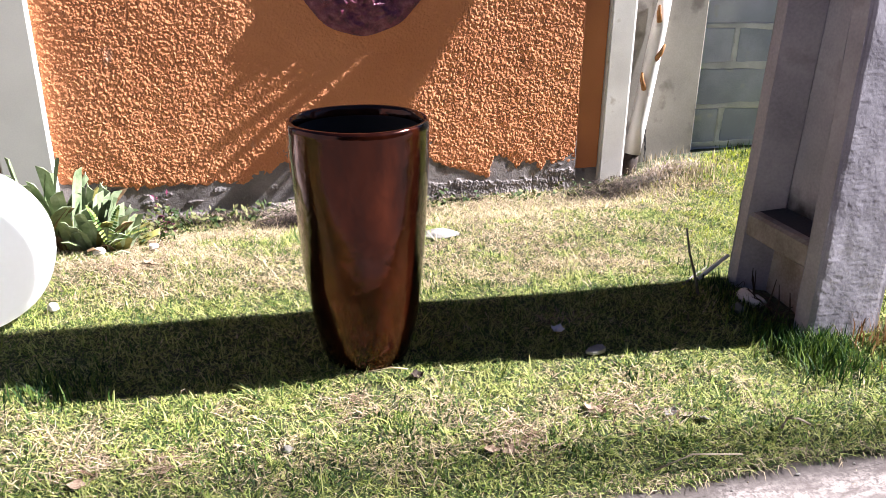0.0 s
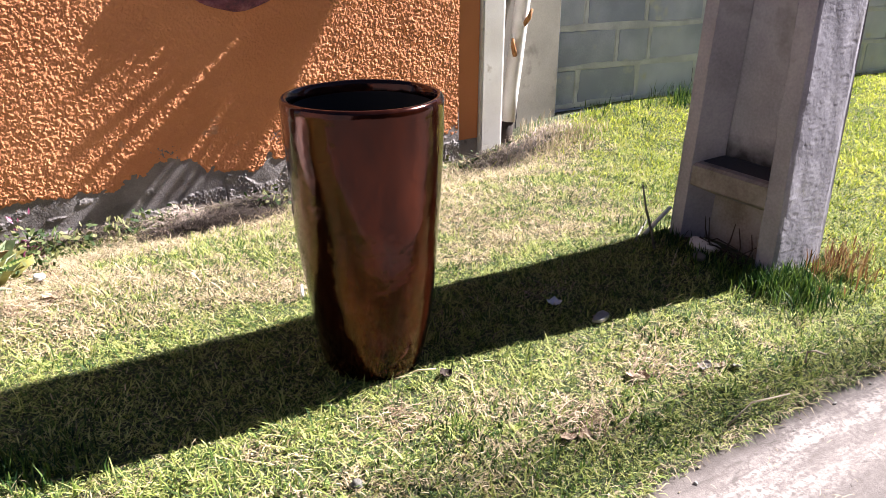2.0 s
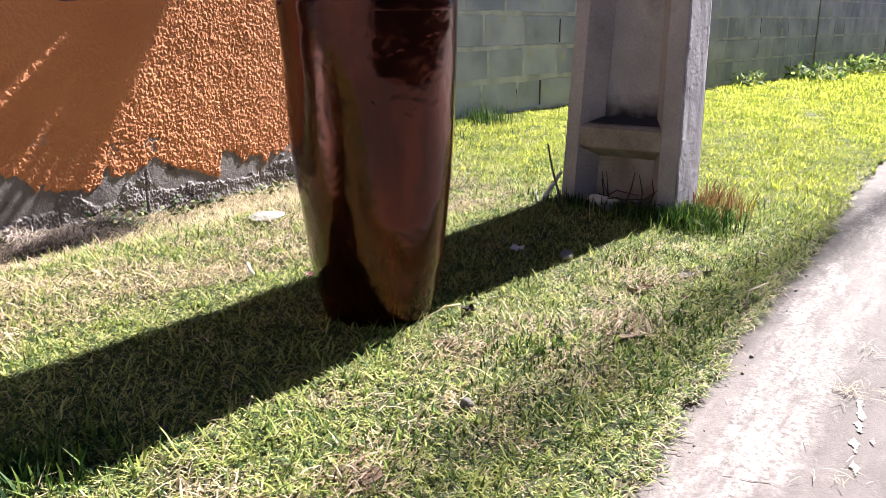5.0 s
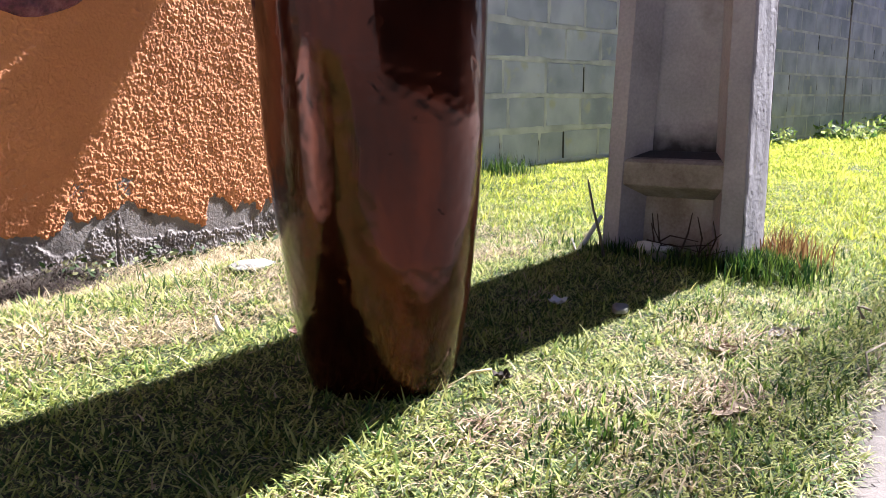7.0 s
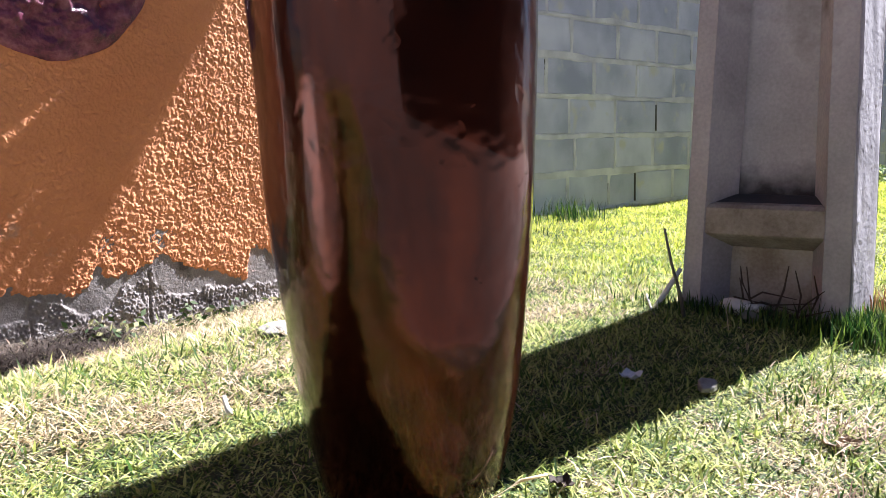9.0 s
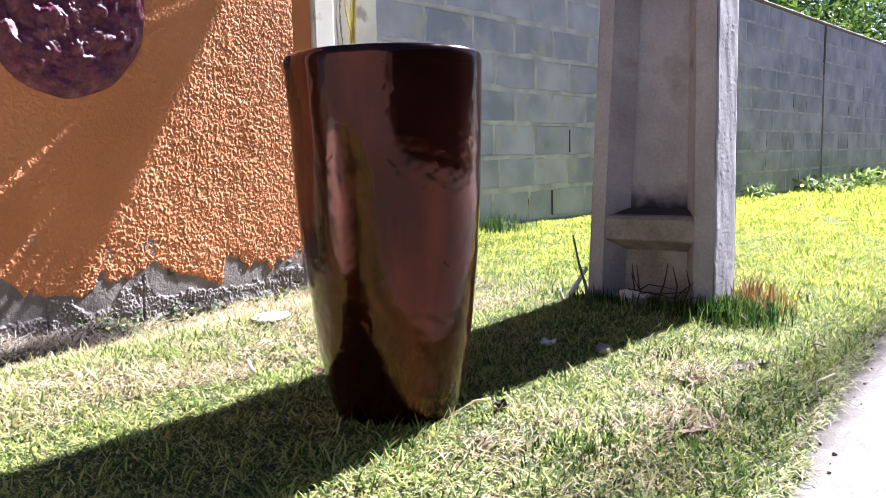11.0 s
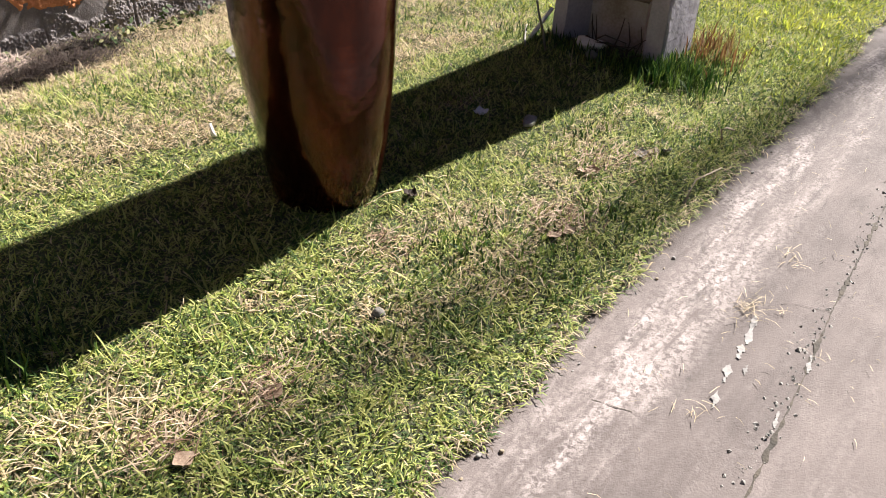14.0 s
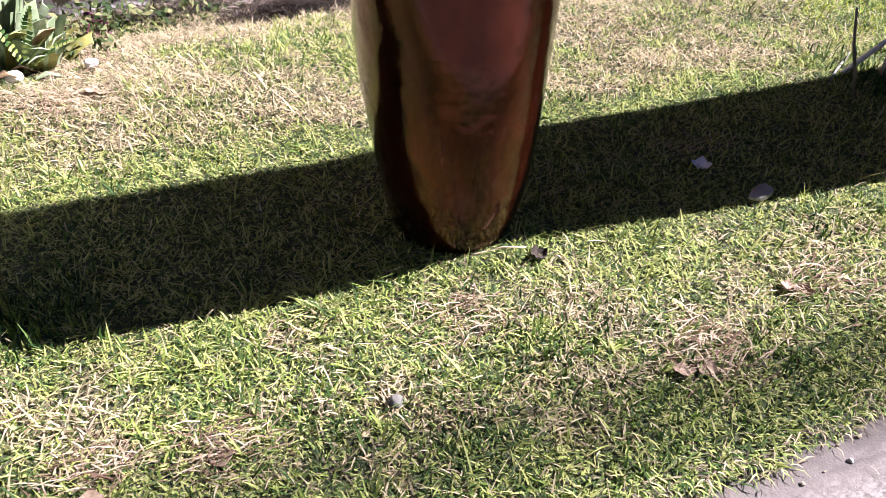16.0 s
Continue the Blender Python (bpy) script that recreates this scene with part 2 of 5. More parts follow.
def road_concrete():
    """Worn pinkish concrete: dull patches, a speckled bleached strip beside the turf, fine grit."""
    m = bpy.data.materials.new("concrete road")
    m.use_nodes = True
    n, l = m.node_tree.nodes, m.node_tree.links
    b = n["Principled BSDF"]
    geo = n.new("ShaderNodeNewGeometry")

    drawn = n.new("ShaderNodeMapping")                 # wear is drawn out along the road
    drawn.inputs["Scale"].default_value, drawn.inputs["Rotation"].default_value = (0.22, 1.0, 1.0), (0, 0, radians(9))
    l.new(geo.outputs["Position"], drawn.inputs["Vector"])

    def noise(scale, detail, distort=0.0, rough=0.55, streaky=False):
        t = n.new("ShaderNodeTexNoise")
        t.inputs["Scale"].default_value, t.inputs["Detail"].default_value = scale, detail
        t.inputs["Distortion"].default_value, t.inputs["Roughness"].default_value = distort, rough
        l.new(drawn.outputs["Vector"] if streaky else geo.outputs["Position"], t.inputs["Vector"])
        return t.outputs["Fac"]

    def ranged(value, a, c, lo=0.0, hi=1.0):
        t = n.new("ShaderNodeMapRange")
        t.inputs["From Min"].default_value, t.inputs["From Max"].default_value = a, c
        t.inputs["To Min"].default_value, t.inputs["To Max"].default_value = lo, hi
        l.new(value, t.inputs["Value"])
        return t.outputs["Result"]

    def op(kind, a, c):
        t = n.new("ShaderNodeMath")
        t.operation = kind
        for k, q in enumerate((a, c)):
            if isinstance(q, (int, float)):
                t.inputs[k].default_value = q
            else:
                l.new(q, t.inputs[k])
        return t.outputs[0]

    def mixed(fac, a, c):
        t = n.new("ShaderNodeMix")
        t.data_type = "RGBA"
        l.new(fac, t.inputs["Factor"])
        l.new(a, t.inputs["A"])
        t.inputs["B"].default_value = (*c, 1)
        return t.outputs["Result"]

    ramp = n.new("ShaderNodeValToRGB")
    e = ramp.color_ramp.elements
    e[0].position, e[0].color = 0.34, (0.072, 0.056, 0.051, 1)
    e[1].position, e[1].color = 0.66, (0.128, 0.102, 0.093, 1)
    l.new(noise(7, 6, 0.3, 0.6, True), ramp.inputs["Fac"])
    pos = n.new("ShaderNodeSeparateXYZ")
    l.new(geo.outputs["Position"], pos.inputs[0])
    y = op("ADD", pos.outputs["Y"], op("MULTIPLY", op("SUBTRACT", noise(4, 5), 0.5), 0.16))
    strip = op("MULTIPLY", ranged(y, -0.90, -0.84), ranged(y, -0.70, -0.76))
    flecks = op("MULTIPLY", ranged(noise(26, 6, 0.5, 0.7, True), 0.36, 0.58), ranged(noise(85, 6, 0.4, 0.75), 0.40, 0.56))
    worn = ranged(noise(10, 5, 0.4, 0.6, True), 0.40, 0.62, 0.2, 1.0)
    colour = mixed(op("MULTIPLY", op("MULTIPLY", flecks, worn), op("ADD", op("MULTIPLY", strip, 0.82), 0.18)), ramp.outputs["Color"], (0.365, 0.31, 0.29))
    colour = mixed(op("MULTIPLY", ranged(noise(22, 5, 0.8, 0.65, True), 0.62, 0.70), 0.55), colour, (0.055, 0.045, 0.04))
    colour = mixed(op("MULTIPLY", ranged(noise(240, 2), 0.66, 0.72), 0.5), colour, (0.06, 0.05, 0.045))
    l.new(colour, b.inputs["Base Color"])
    b.inputs["Roughness"].default_value = 0.9
    bp = n.new("ShaderNodeBump")
    bp.inputs["Strength"].default_value, bp.inputs["Distance"].default_value = 0.5, 0.003
    l.new(noise(240, 4), bp.inputs["Height"])
    l.new(bp.outputs["Normal"], b.inputs["Normal"])
    return m


M_ROAD = road_concrete()


def glaze():
    """Copper-brown kiln glaze: glossy, mottled in blotches and vertical runs."""
    m = bpy.data.materials.new("copper-brown glaze")
    m.use_nodes = True
    n, l = m.node_tree.nodes, m.node_tree.links
    b = n["Principled BSDF"]
    tc = n.new("ShaderNodeTexCoord")
    mp = n.new("ShaderNodeMapping")
    mp.inputs["Scale"].default_value = (1, 1, 0.35)
    l.new(tc.outputs["Object"], mp.inputs["Vector"])
    a = n.new("ShaderNodeTexNoise")
    a.inputs["Scale"].default_value, a.inputs["Detail"].default_value, a.inputs["Roughness"].default_value = 9, 6, 0.6
    l.new(mp.outputs["Vector"], a.inputs["Vector"])
    r = n.new("ShaderNodeValToRGB")
    e = r.color_ramp.elements
    e[0].position, e[0].color = 0.32, (0.013, 0.0035, 0.0025, 1)
    e[1].position, e[1].color = 0.72, (0.112, 0.0235, 0.008, 1)
    x = e.new(0.5)
    x.color = (0.050, 0.0095, 0.0035, 1)
    l.new(a.outputs["Fac"], r.inputs["Fac"])
    l.new(r.outputs["Color"], b.inputs["Base Color"])
    rg = n.new("ShaderNodeMapRange")
    rg.inputs["To Min"].default_value, rg.inputs["To Max"].default_value = 0.09, 0.24
    l.new(a.outputs["Fac"], rg.inputs["Value"])
    l.new(rg.outputs["Result"], b.inputs["Roughness"])
    b.inputs["Metallic"].default_value = 0.8
    b.inputs["IOR"].default_value = 1.5
    b.inputs["Coat Weight"].default_value = 0.22
    b.inputs["Coat Roughness"].default_value = 0.03
    b.inputs["Specular IOR Level"].default_value = 0.6
    w = n.new("ShaderNodeTexNoise")
    w.inputs["Scale"].default_value, w.inputs["Detail"].default_value = 8, 3.0
    l.new(tc.outputs["Object"], w.inputs["Vector"])
    bp = n.new("ShaderNodeBump")
    bp.inputs["Strength"].default_value, bp.inputs["Distance"].default_value = 0.8, 0.012
    dent = n.new("ShaderNodeTexNoise")
    dent.inputs["Scale"].default_value, dent.inputs["Detail"].default_value = 30, 1.5
    l.new(tc.outputs["Object"], dent.inputs["Vector"])
    pit = n.new("ShaderNodeMapRange")
    pit.inputs["From Min"].default_value, pit.inputs["From Max"].default_value = 0.63, 0.80
    pit.inputs["To Max"].default_value = -0.07
    l.new(dent.outputs["Fac"], pit.inputs["Value"])
    both = n.new("ShaderNodeMath")
    l.new(w.outputs["Fac"], both.inputs[0])
    l.new(pit.outputs["Result"], both.inputs[1])
    l.new(both.outputs[0], bp.inputs["Height"])
    l.new(bp.outputs["Normal"], b.inputs["Normal"])
    return m


M_GLAZE = glaze()
# near-black: the deep shade of the hollow is put into the colour
M_INSIDE = material("near-black pot inside", [(0.012, 0.008, 0.007), (0.022, 0.014, 0.012)], 12, 0.8, 0.2, 90)


# ---- building helpers ----
def mesh_of(name, verts, faces, mat, smooth=False):
    me = bpy.data.meshes.new(name)
    me.from_pydata(verts if isinstance(verts, list) else verts.tolist(), [], faces if isinstance(faces, list) else faces.tolist())
    me.materials.append(mat)
    if smooth:
        me.shade_smooth()
    return me


def part(name, bm, mat=None, parent=None, label="", smooth=False):
    """Links a bmesh (or a mesh) as one object, under parent if there is one."""
    if isinstance(bm, bmesh.types.BMesh):
        bmesh.ops.recalc_face_normals(bm, faces=bm.faces)
        me = bpy.data.meshes.new(name)
        bm.to_mesh(me)
        bm.free()
        me.materials.append(mat)
        if smooth:
            me.shade_smooth()
    else:
        me = bm
    ob = new(name, me)
    ob.parent = parent
    if label:
        tagged(ob, label)
    return ob


def empty(name, at=(0, 0, 0), rz=0):
    ob = new(name)
    ob.matrix_world = pose(*at, 0, 0, rz)
    return ob


def box(lo, hi, bevel=0.004, jitter=0.0, seed=0, segs=1):
    bm = bmesh.new()
    bmesh.ops.create_cube(bm, size=1)
    lo, hi = Vector(lo), Vector(hi)
    for v in bm.verts:
        v.co = Vector([(lo[k] + hi[k]) / 2 + v.co[k] * (hi[k] - lo[k]) for k in range(3)])
    if bevel:
        bmesh.ops.bevel(bm, geom=bm.edges[:], offset=bevel, segments=segs, affect="EDGES", profile=0.6)
    if jitter:
        r = random.Random(seed)
        for v in bm.verts:
            v.co += Vector([r.uniform(-jitter, jitter) for _ in range(3)])
    return bm


def smooth01(a, b, x):
    t = np.clip((np.asarray(x, float) - a) / (b - a), 0, 1)
    return t * t * (3 - 2 * t)


def blurred(shape, sigma, seed):
    """Smooth random field with zero mean and unit deviation; sigma in cells, one number or one for each axis."""
    r = np.random.RandomState(seed)
    sy, sx = (sigma, sigma) if np.isscalar(sigma) else sigma
    f = np.fft.rfft2(r.normal(size=shape))
    ky, kx = np.fft.fftfreq(shape[0])[:, None], np.fft.rfftfreq(shape[1])[None]
    a = np.fft.irfft2(f * np.exp(-2 * np.pi ** 2 * ((ky * sy) ** 2 + (kx * sx) ** 2)), s=shape)
    return (a - a.mean()) / a.std()


WAVES = np.random.RandomState(5).uniform(-1, 1, (10, 4))


def wobble(x, y, scale):
    """Cheap smooth noise over the plan, about -1 to 1."""
    s = 0
    for k, (a, b, c, d) in enumerate(WAVES):
        f = scale * (0.6 + 0.25 * k)
        s = s + np.sin(f * (a * x + b * y) + 9 * c) * np.cos(f * (d * x - a * y) + 7 * b)
    return s / 4.0


KERB_Y = -0.69


def kerb(x):
    return KERB_Y + 0.012 * np.clip(x, -1, 4) + 0.010 * np.sin(3.1 * x) + 0.007 * np.sin(13.7 * x + 1.3) + 0.006 * np.sin(41 * x + 0.4)


def lawn_z(x, y):
    x, y = np.asarray(x, float), np.asarray(y, float)
    z = np.where(y > 0, 0.022 * y, 0.07 * np.maximum(y, -0.8))
    z = z - 0.022 * smooth01(-0.52, -0.69, y)
    z = z - 0.10 * smooth01(0.75, 1.35, y) * (1 - smooth01(1.3, 1.9, x))
    z = z + 0.03 * smooth01(1.7, 2.4, x) * smooth01(0.6, 1.5, y)
    return z + 0.008 * wobble(x, y, 6.0)


def grid_mesh(name, xs, ys, zf, mat):
    gx, gy = np.meshgrid(xs, ys)
    v = np.stack([gx, gy, zf(gx, gy)], -1).reshape(-1, 3)
    w, h = len(xs), len(ys)
    i = (np.arange(h - 1)[:, None] * w + np.arange(w - 1)[None]).ravel()
    return mesh_of(name, v, np.stack([i, i + 1, i + w + 1, i + w], 1), mat, True)


# ---- ground and road ----
def ground_z(x, y):
    z = lawn_z(x, y)
    return np.where(y < kerb(x), -0.16, z) * (1 - smooth01(25, 60, np.hypot(x, y))) - 0.02 * smooth01(25, 60, np.hypot(x, y))


xs = np.concatenate([np.linspace(-600, -8, 14), np.linspace(-6, -1.6, 16), np.arange(-1.5, 4.0, 0.03), np.arange(4.0, 16, 0.15), np.linspace(17, 600, 20)])
ys = np.concatenate([np.linspace(-600, -3, 14), np.linspace(-2, -0.80, 6), np.arange(-0.78, -0.60, 0.012), np.arange(-0.58, 2.0, 0.04), np.linspace(2.2, 8, 12), np.linspace(10, 600, 14)])
tagged(part("ground", grid_mesh("ground", xs, ys, ground_z, M_SOIL)), "lawn soil with thatch reaching to the horizon", "ground", kind="structure")


def road_z(x, y):
    d = np.maximum(KERB_Y - y, 0)
    return -0.078 - 0.02 * np.minimum(d, 3) + 0.004 * wobble(x, y, 9.0) + 0.0025 * wobble(x, y, 40.0)


rx = np.concatenate([np.linspace(-40, -3, 20), np.arange(-2.5, 4.0, 0.03), np.linspace(4.2, 60, 40)])
ry = np.concatenate([np.linspace(-7, -2.2, 10), np.arange(-2.1, -0.71, 0.03)])
road = grid_mesh("road", rx, ry, road_z, M_ROAD)
tagged(part("road", road), "pale pinkish concrete road surface, cracked, with litter of straw", "road", kind="structure")
# the slab's ragged edge under the turf
edge_x = np.arange(-6, 16, 0.02)
ev, ef = [], []
for k, x in enumerate(edge_x):
    e = float(kerb(x)) + 0.004 * math.sin(90 * x)
    ev += [(x, float(ry[-1]), float(road_z(x, ry[-1]))), (x, e + 0.006, float(road_z(x, e)) - 0.002), (x, e + 0.03, -0.15)]
    if k:
        a = 3 * k
        ef += [(a - 3, a, a + 1, a - 2), (a - 2, a + 1, a + 2, a - 1)]
tagged(part("road_edge", mesh_of("road_edge", ev, ef, M_ROAD, True)), "broken edge of the concrete road below the turf", "road edge", kind="structure")


# ---- orange wall ----
WALL_Y = 1.462


def stucco_edge(x):
    """Height of the ragged lower edge of the stucco."""
    x = np.asarray(x, float)
    at = [-1.0, -0.72, -0.45, -0.27, -0.21, -0.13, -0.11, 0.03, 0.07, 0.17, 0.27, 0.315, 0.34, 0.39, 0.50, 0.55, 0.61, 0.75, 0.81, 0.846, 0.865, 0.91, 0.965, 0.985, 1.01, 1.08, 1.10, 1.135, 1.24, 1.3]
    high = [0.12, 0.087, 0.076, 0.074, 0.10, 0.122, 0.15, 0.138, 0.096, 0.078, 0.045, 0.07, 0.12, 0.088, 0.112, 0.13, 0.098, 0.058, 0.03, 0.014, 0.12, 0.106, 0.083, 0.058, 0.086, 0.08, 0.036, 0.07, 0.056, 0.08]
    return np.interp(x, at, high) + 0.003 * np.sin(23 * x + 1) * np.sin(57 * x)


def stucco():
    step = 0.0025
    xs = np.arange(-1.0, 1.275, step)
    zs = np.arange(-0.02, 1.16, step)
    shape = (len(zs), len(xs))
    c = blurred(shape, 12.0, 3)
    r = np.random.RandomState(17)
    h = np.full(shape, -1.0)
    for chance, radius, tall in ((0.020, 3.3, 1.0), (0.05, 2.3, 0.75), (0.09, 1.6, 0.5)):      # thrown blobs of mortar, large to small
        seed = np.where(r.uniform(size=shape) < chance, tall * r.uniform(0.55, 1.15, shape), -9.0)
        m = int(radius)
        for dz in range(-m, m + 1):
            for dx in range(-m, m + 1):
                q = (dx * dx + dz * dz) / radius ** 2
                if q < 1:
                    h = np.maximum(h, np.roll(seed, (dz, dx), (0, 1)) - 1.1 * q)
    h = np.maximum(h, -0.25) + 0.14 * blurred(shape, 0.7, 1)
    depth = 0.0060 + 0.0024 * h + 0.0006 * c
    gx, gz = np.meshgrid(xs, zs)
    v = np.stack([gx + 0.002 * blurred(shape, 3, 8), WALL_Y - depth, gz + 0.002 * blurred(shape, 3, 9)], -1)
    drips = np.maximum(blurred(shape, (30.0, 3.2), 4), -0.6)
    e = stucco_edge(gx) - 0.004 * drips + 0.004 * blurred(shape, 1.8, 6) + 0.004 * blurred(shape, 9.0, 5)
    v[..., 1] = WALL_Y - 0.001 - (depth - 0.001) * (0.35 + 0.65 * smooth01(e, e + 0.014, gz))
    gone = gz < e
    w, h = len(xs), len(zs)
    i = (np.arange(h - 1)[:, None] * w + np.arange(w - 1)[None])
    keep = ~(gone[:-1, :-1] & gone[1:, 1:])
    i = i[keep].ravel()
    # the lowest row tucks back onto the wall
    v[..., 1] = np.where(gone, WALL_Y + 0.002, v[..., 1])
    return mesh_of("stucco", v.reshape(-1, 3), np.stack([i, i + 1, i + w + 1, i + w], 1), M_STUCCO, True)


wall = empty("wall_orange")
tagged(wall, "orange roughcast garden wall with crumbling bare cement footing", "wall", kind="structure")
part("upper_render", box((-1.0, WALL_Y - 0.009, 1.161), (1.275, WALL_Y + 0.011, 2.2), 0.003), M_STUCCO, wall)
part("core", box((-1.0, WALL_Y + 0.012, -0.4), (1.276, WALL_Y + 0.16, 2.2), 0.003), M_CEMENT, wall)
part("stucco", stucco(), M_STUCCO, wall, "rough orange roughcast render")


def blobs(shape, sizes, seed):
    """Rounded grains of several sizes thrown on a surface: 0 between them, about 1 on the largest."""
    r = np.random.RandomState(seed)
    h = np.zeros(shape)
    for chance, radius, tall in sizes:
        grain = np.where(r.uniform(size=shape) < chance, tall * r.uniform(0.6, 1.15, shape), -9.0)
        m = int(radius)
        for dz in range(-m, m + 1):
            for dx in range(-m, m + 1):
                q = (dx * dx + dz * dz) / radius ** 2
                if q < 1:
                    h = np.maximum(h, np.roll(grain, (dz, dx), (0, 1)) - 0.8 * q)
    return h


def footing():
    """Smooth cement skim above, a band of rough grains below it, with joints running up from the ground."""
    step = 0.0025
    xs = np.arange(-1.0, 1.28, step)
    zs = np.arange(-0.2, 0.22, step)
    shape = (len(zs), len(xs))
    gx, gz = np.meshgrid(xs, zs)
    at = [-1.0, -0.2, -0.04, 0.02, 0.14, 0.165, 0.235, 0.27, 0.345, 0.41, 0.51, 0.535, 0.61, 0.69, 0.75, 0.85, 0.98, 1.06, 1.085, 1.19, 1.25]
    high = [-0.06, -0.04, -0.01, 0.0, 0.015, 0.055, 0.055, 0.01, -0.01, 0.055, 0.09, 0.02, 0.003, 0.015, 0.016, 0.004, -0.004, -0.006, 0.013, 0.048, 0.038]
    top = np.interp(gx, at, high) + 0.005 * blurred(shape, (8, 4), 15) + 0.003 * blurred(shape, 2.0, 16)
    raw = smooth01(top + 0.003, top - 0.004, gz)
    patch = smooth01(0.9, 1.2, blurred(shape, (6, 9), 14)) * smooth01(0.3, 0.42, gx)
    streak = smooth01(1.1, 1.5, blurred(shape, (3, 10), 19)) * (1 - smooth01(-0.1, 0.1, gx))
    raw = np.maximum(raw, np.maximum(0.8 * patch * smooth01(top + 0.025, top + 0.012, gz), 0.6 * streak * smooth01(0.07, 0.05, gz)))
    grains = blobs(shape, ((0.02, 2.4, 1.0), (0.08, 1.7, 0.8), (0.14, 1.2, 0.55)), 21)
    rough = raw * (0.0034 * grains + 0.0012 * blurred(shape, (5, 9), 17))
    rough += 0.00012 * blurred(shape, 1.2, 18) + 0.0012 * blurred(shape, 25, 13)
    for x, z1, wide in ((0.15, 0.06, 0.003), (0.495, 0.10, 0.0035), (1.066, 0.03, 0.003), (1.20, 0.03, 0.0025)):
        line = x + 0.004 * blurred(shape, (9, 40), int(100 * x))
        rough -= 0.006 * np.exp(-((gx - line) / wide) ** 2) * smooth01(z1, z1 - 0.02, gz)
    y = WALL_Y - 0.003 - 0.002 * raw - np.maximum(rough, -0.005) - 0.010 * smooth01(-0.02, -0.12, gz)
    v = np.stack([gx, y, gz], -1).reshape(-1, 3)
    w, h = len(xs), len(zs)
    i = (np.arange(h - 1)[:, None] * w + np.arange(w - 1)[None]).ravel()
    return mesh_of("footing", v, np.stack([i, i + 1, i + w + 1, i + w], 1), M_FOOT, True)


part("footing", footing(), M_FOOT, wall, "crumbling grey cement footing")
part("edge_band", box((1.277, WALL_Y + 0.009, 0.03), (1.40, WALL_Y + 0.03, 2.2), 0.003), M_ORANGE, wall, "smooth orange painted band at the wall's end")
part("edge_foot", box((1.279, WALL_Y + 0.011, -0.15), (1.40, WALL_Y + 0.03, 0.029), 0.002, 0.001, 5), M_FOOT, wall, "bare grey foot of the painted band")


# ---- left pillar ----
pil = empty("pillar_left")
tagged(pil, "grey painted wall panel with a dark red edge", "pillar", kind="structure")
part("panel", box((-1.19, 1.40, -0.3), (-1.0, 1.60, 2.2), 0.006), M_GREYPAINT, pil)
part("red_strip", box((-1.8, 1.42, -0.3), (-1.194, 1.60, 2.2), 0.004), M_REDPAINT, pil)

# ---- end pillar and plaster return ----
pil = empty("pillar_right")
tagged(pil, "weathered whitish pillar closing the orange wall", "pillar", kind="structure")
part("shaft", box((1.403, 1.456, -0.3), (1.535, 1.64, 2.3), 0.012, segs=2), M_WHITE, pil)
plaster = tagged(part("plaster_return", box((1.538, 1.56, -0.3), (1.965, 1.74, 2.2), 0.006), M_PLASTER), "beige plaster wall piece, coloured darker for its shade", "wall", kind="structure")


def gap_strip(x, z0, z1, wide, seed):
    """A black strip laid on the plaster for the shade in a gap, uneven in width."""
    r = random.Random(seed)
    v, f = [], []
    n = int((z1 - z0) / 0.012)
    for k in range(n + 1):
        z, w, c = z0 + (z1 - z0) * k / n, wide * r.uniform(0.25, 1.0), x + 0.006 * math.sin(9 * k / n * 3) + r.uniform(-0.002, 0.002)
        v += [(c - w / 2, 1.5575, z), (c + w / 2, 1.5575, z)]
        if k:
            f.append((2 * k - 2, 2 * k - 1, 2 * k + 1, 2 * k))
    return mesh_of("gap", v, f, M_SOOT_GAP)


part("gap", gap_strip(1.695, -0.02, 1.3, 0.012, 4), M_SOOT_GAP, plaster, "black strip for the shade in a ragged gap behind the palm")


# ---- plain unseen walls behind the camera, added to cut sky light and shape reflections ----
M_FAR = material("dark backdrop surface", [(0.04, 0.043, 0.047), (0.075, 0.08, 0.085)], 0.8, 0.9, 0.3, 20)
tagged(part("backdrop_south", box((-9.0, -7.6, -0.6), (26.0, -7.2, 4.6), 0.02), M_FAR), "plain dark unseen wall added to cut sky light and reflections", "wall", kind="structure")
# lighter than the south one, to brighten what the pot mirrors
M_PALE = material("pale backdrop surface", [(0.075, 0.07, 0.075), (0.12, 0.115, 0.12)], 0.8, 0.9, 0.3, 20)
tagged(part("backdrop_west", box((-7.4, -7.2, -0.6), (-7.0, 4.0, 4.2), 0.02), M_PALE), "plain unseen wall added to set the pot's reflections", "wall", kind="structure")

# ---- block wall ----
BW_A = -0.12838
BW_D, BW_N = Vector((math.cos(BW_A), math.sin(BW_A), 0)), Vector((-math.sin(BW_A), math.cos(BW_A), 0))
BED0, ROWS_N = -0.1285, 10
bw = empty("wall_block")
tagged(bw, "grey concrete block garden wall with uneven mortar joints", "wall", kind="structure")
bw.matrix_world = Matrix.Translation(BW_N * 1.847) @ Matrix.Rotation(BW_A, 4, "Z")     # local x along the wall, y into it


def along(x):
    """Distance along the block wall for a place at x."""
    return (x - BW_N.x * 1.847) / BW_D.x


rng = random.Random(11)
U0, U1 = along(1.96), 22.0
known = {1: [2.13, 2.523, 2.926, 3.294, 3.547, 3.944], 2: [2.369, 2.585, 2.99, 3.347, 3.728]}
rows_u = []
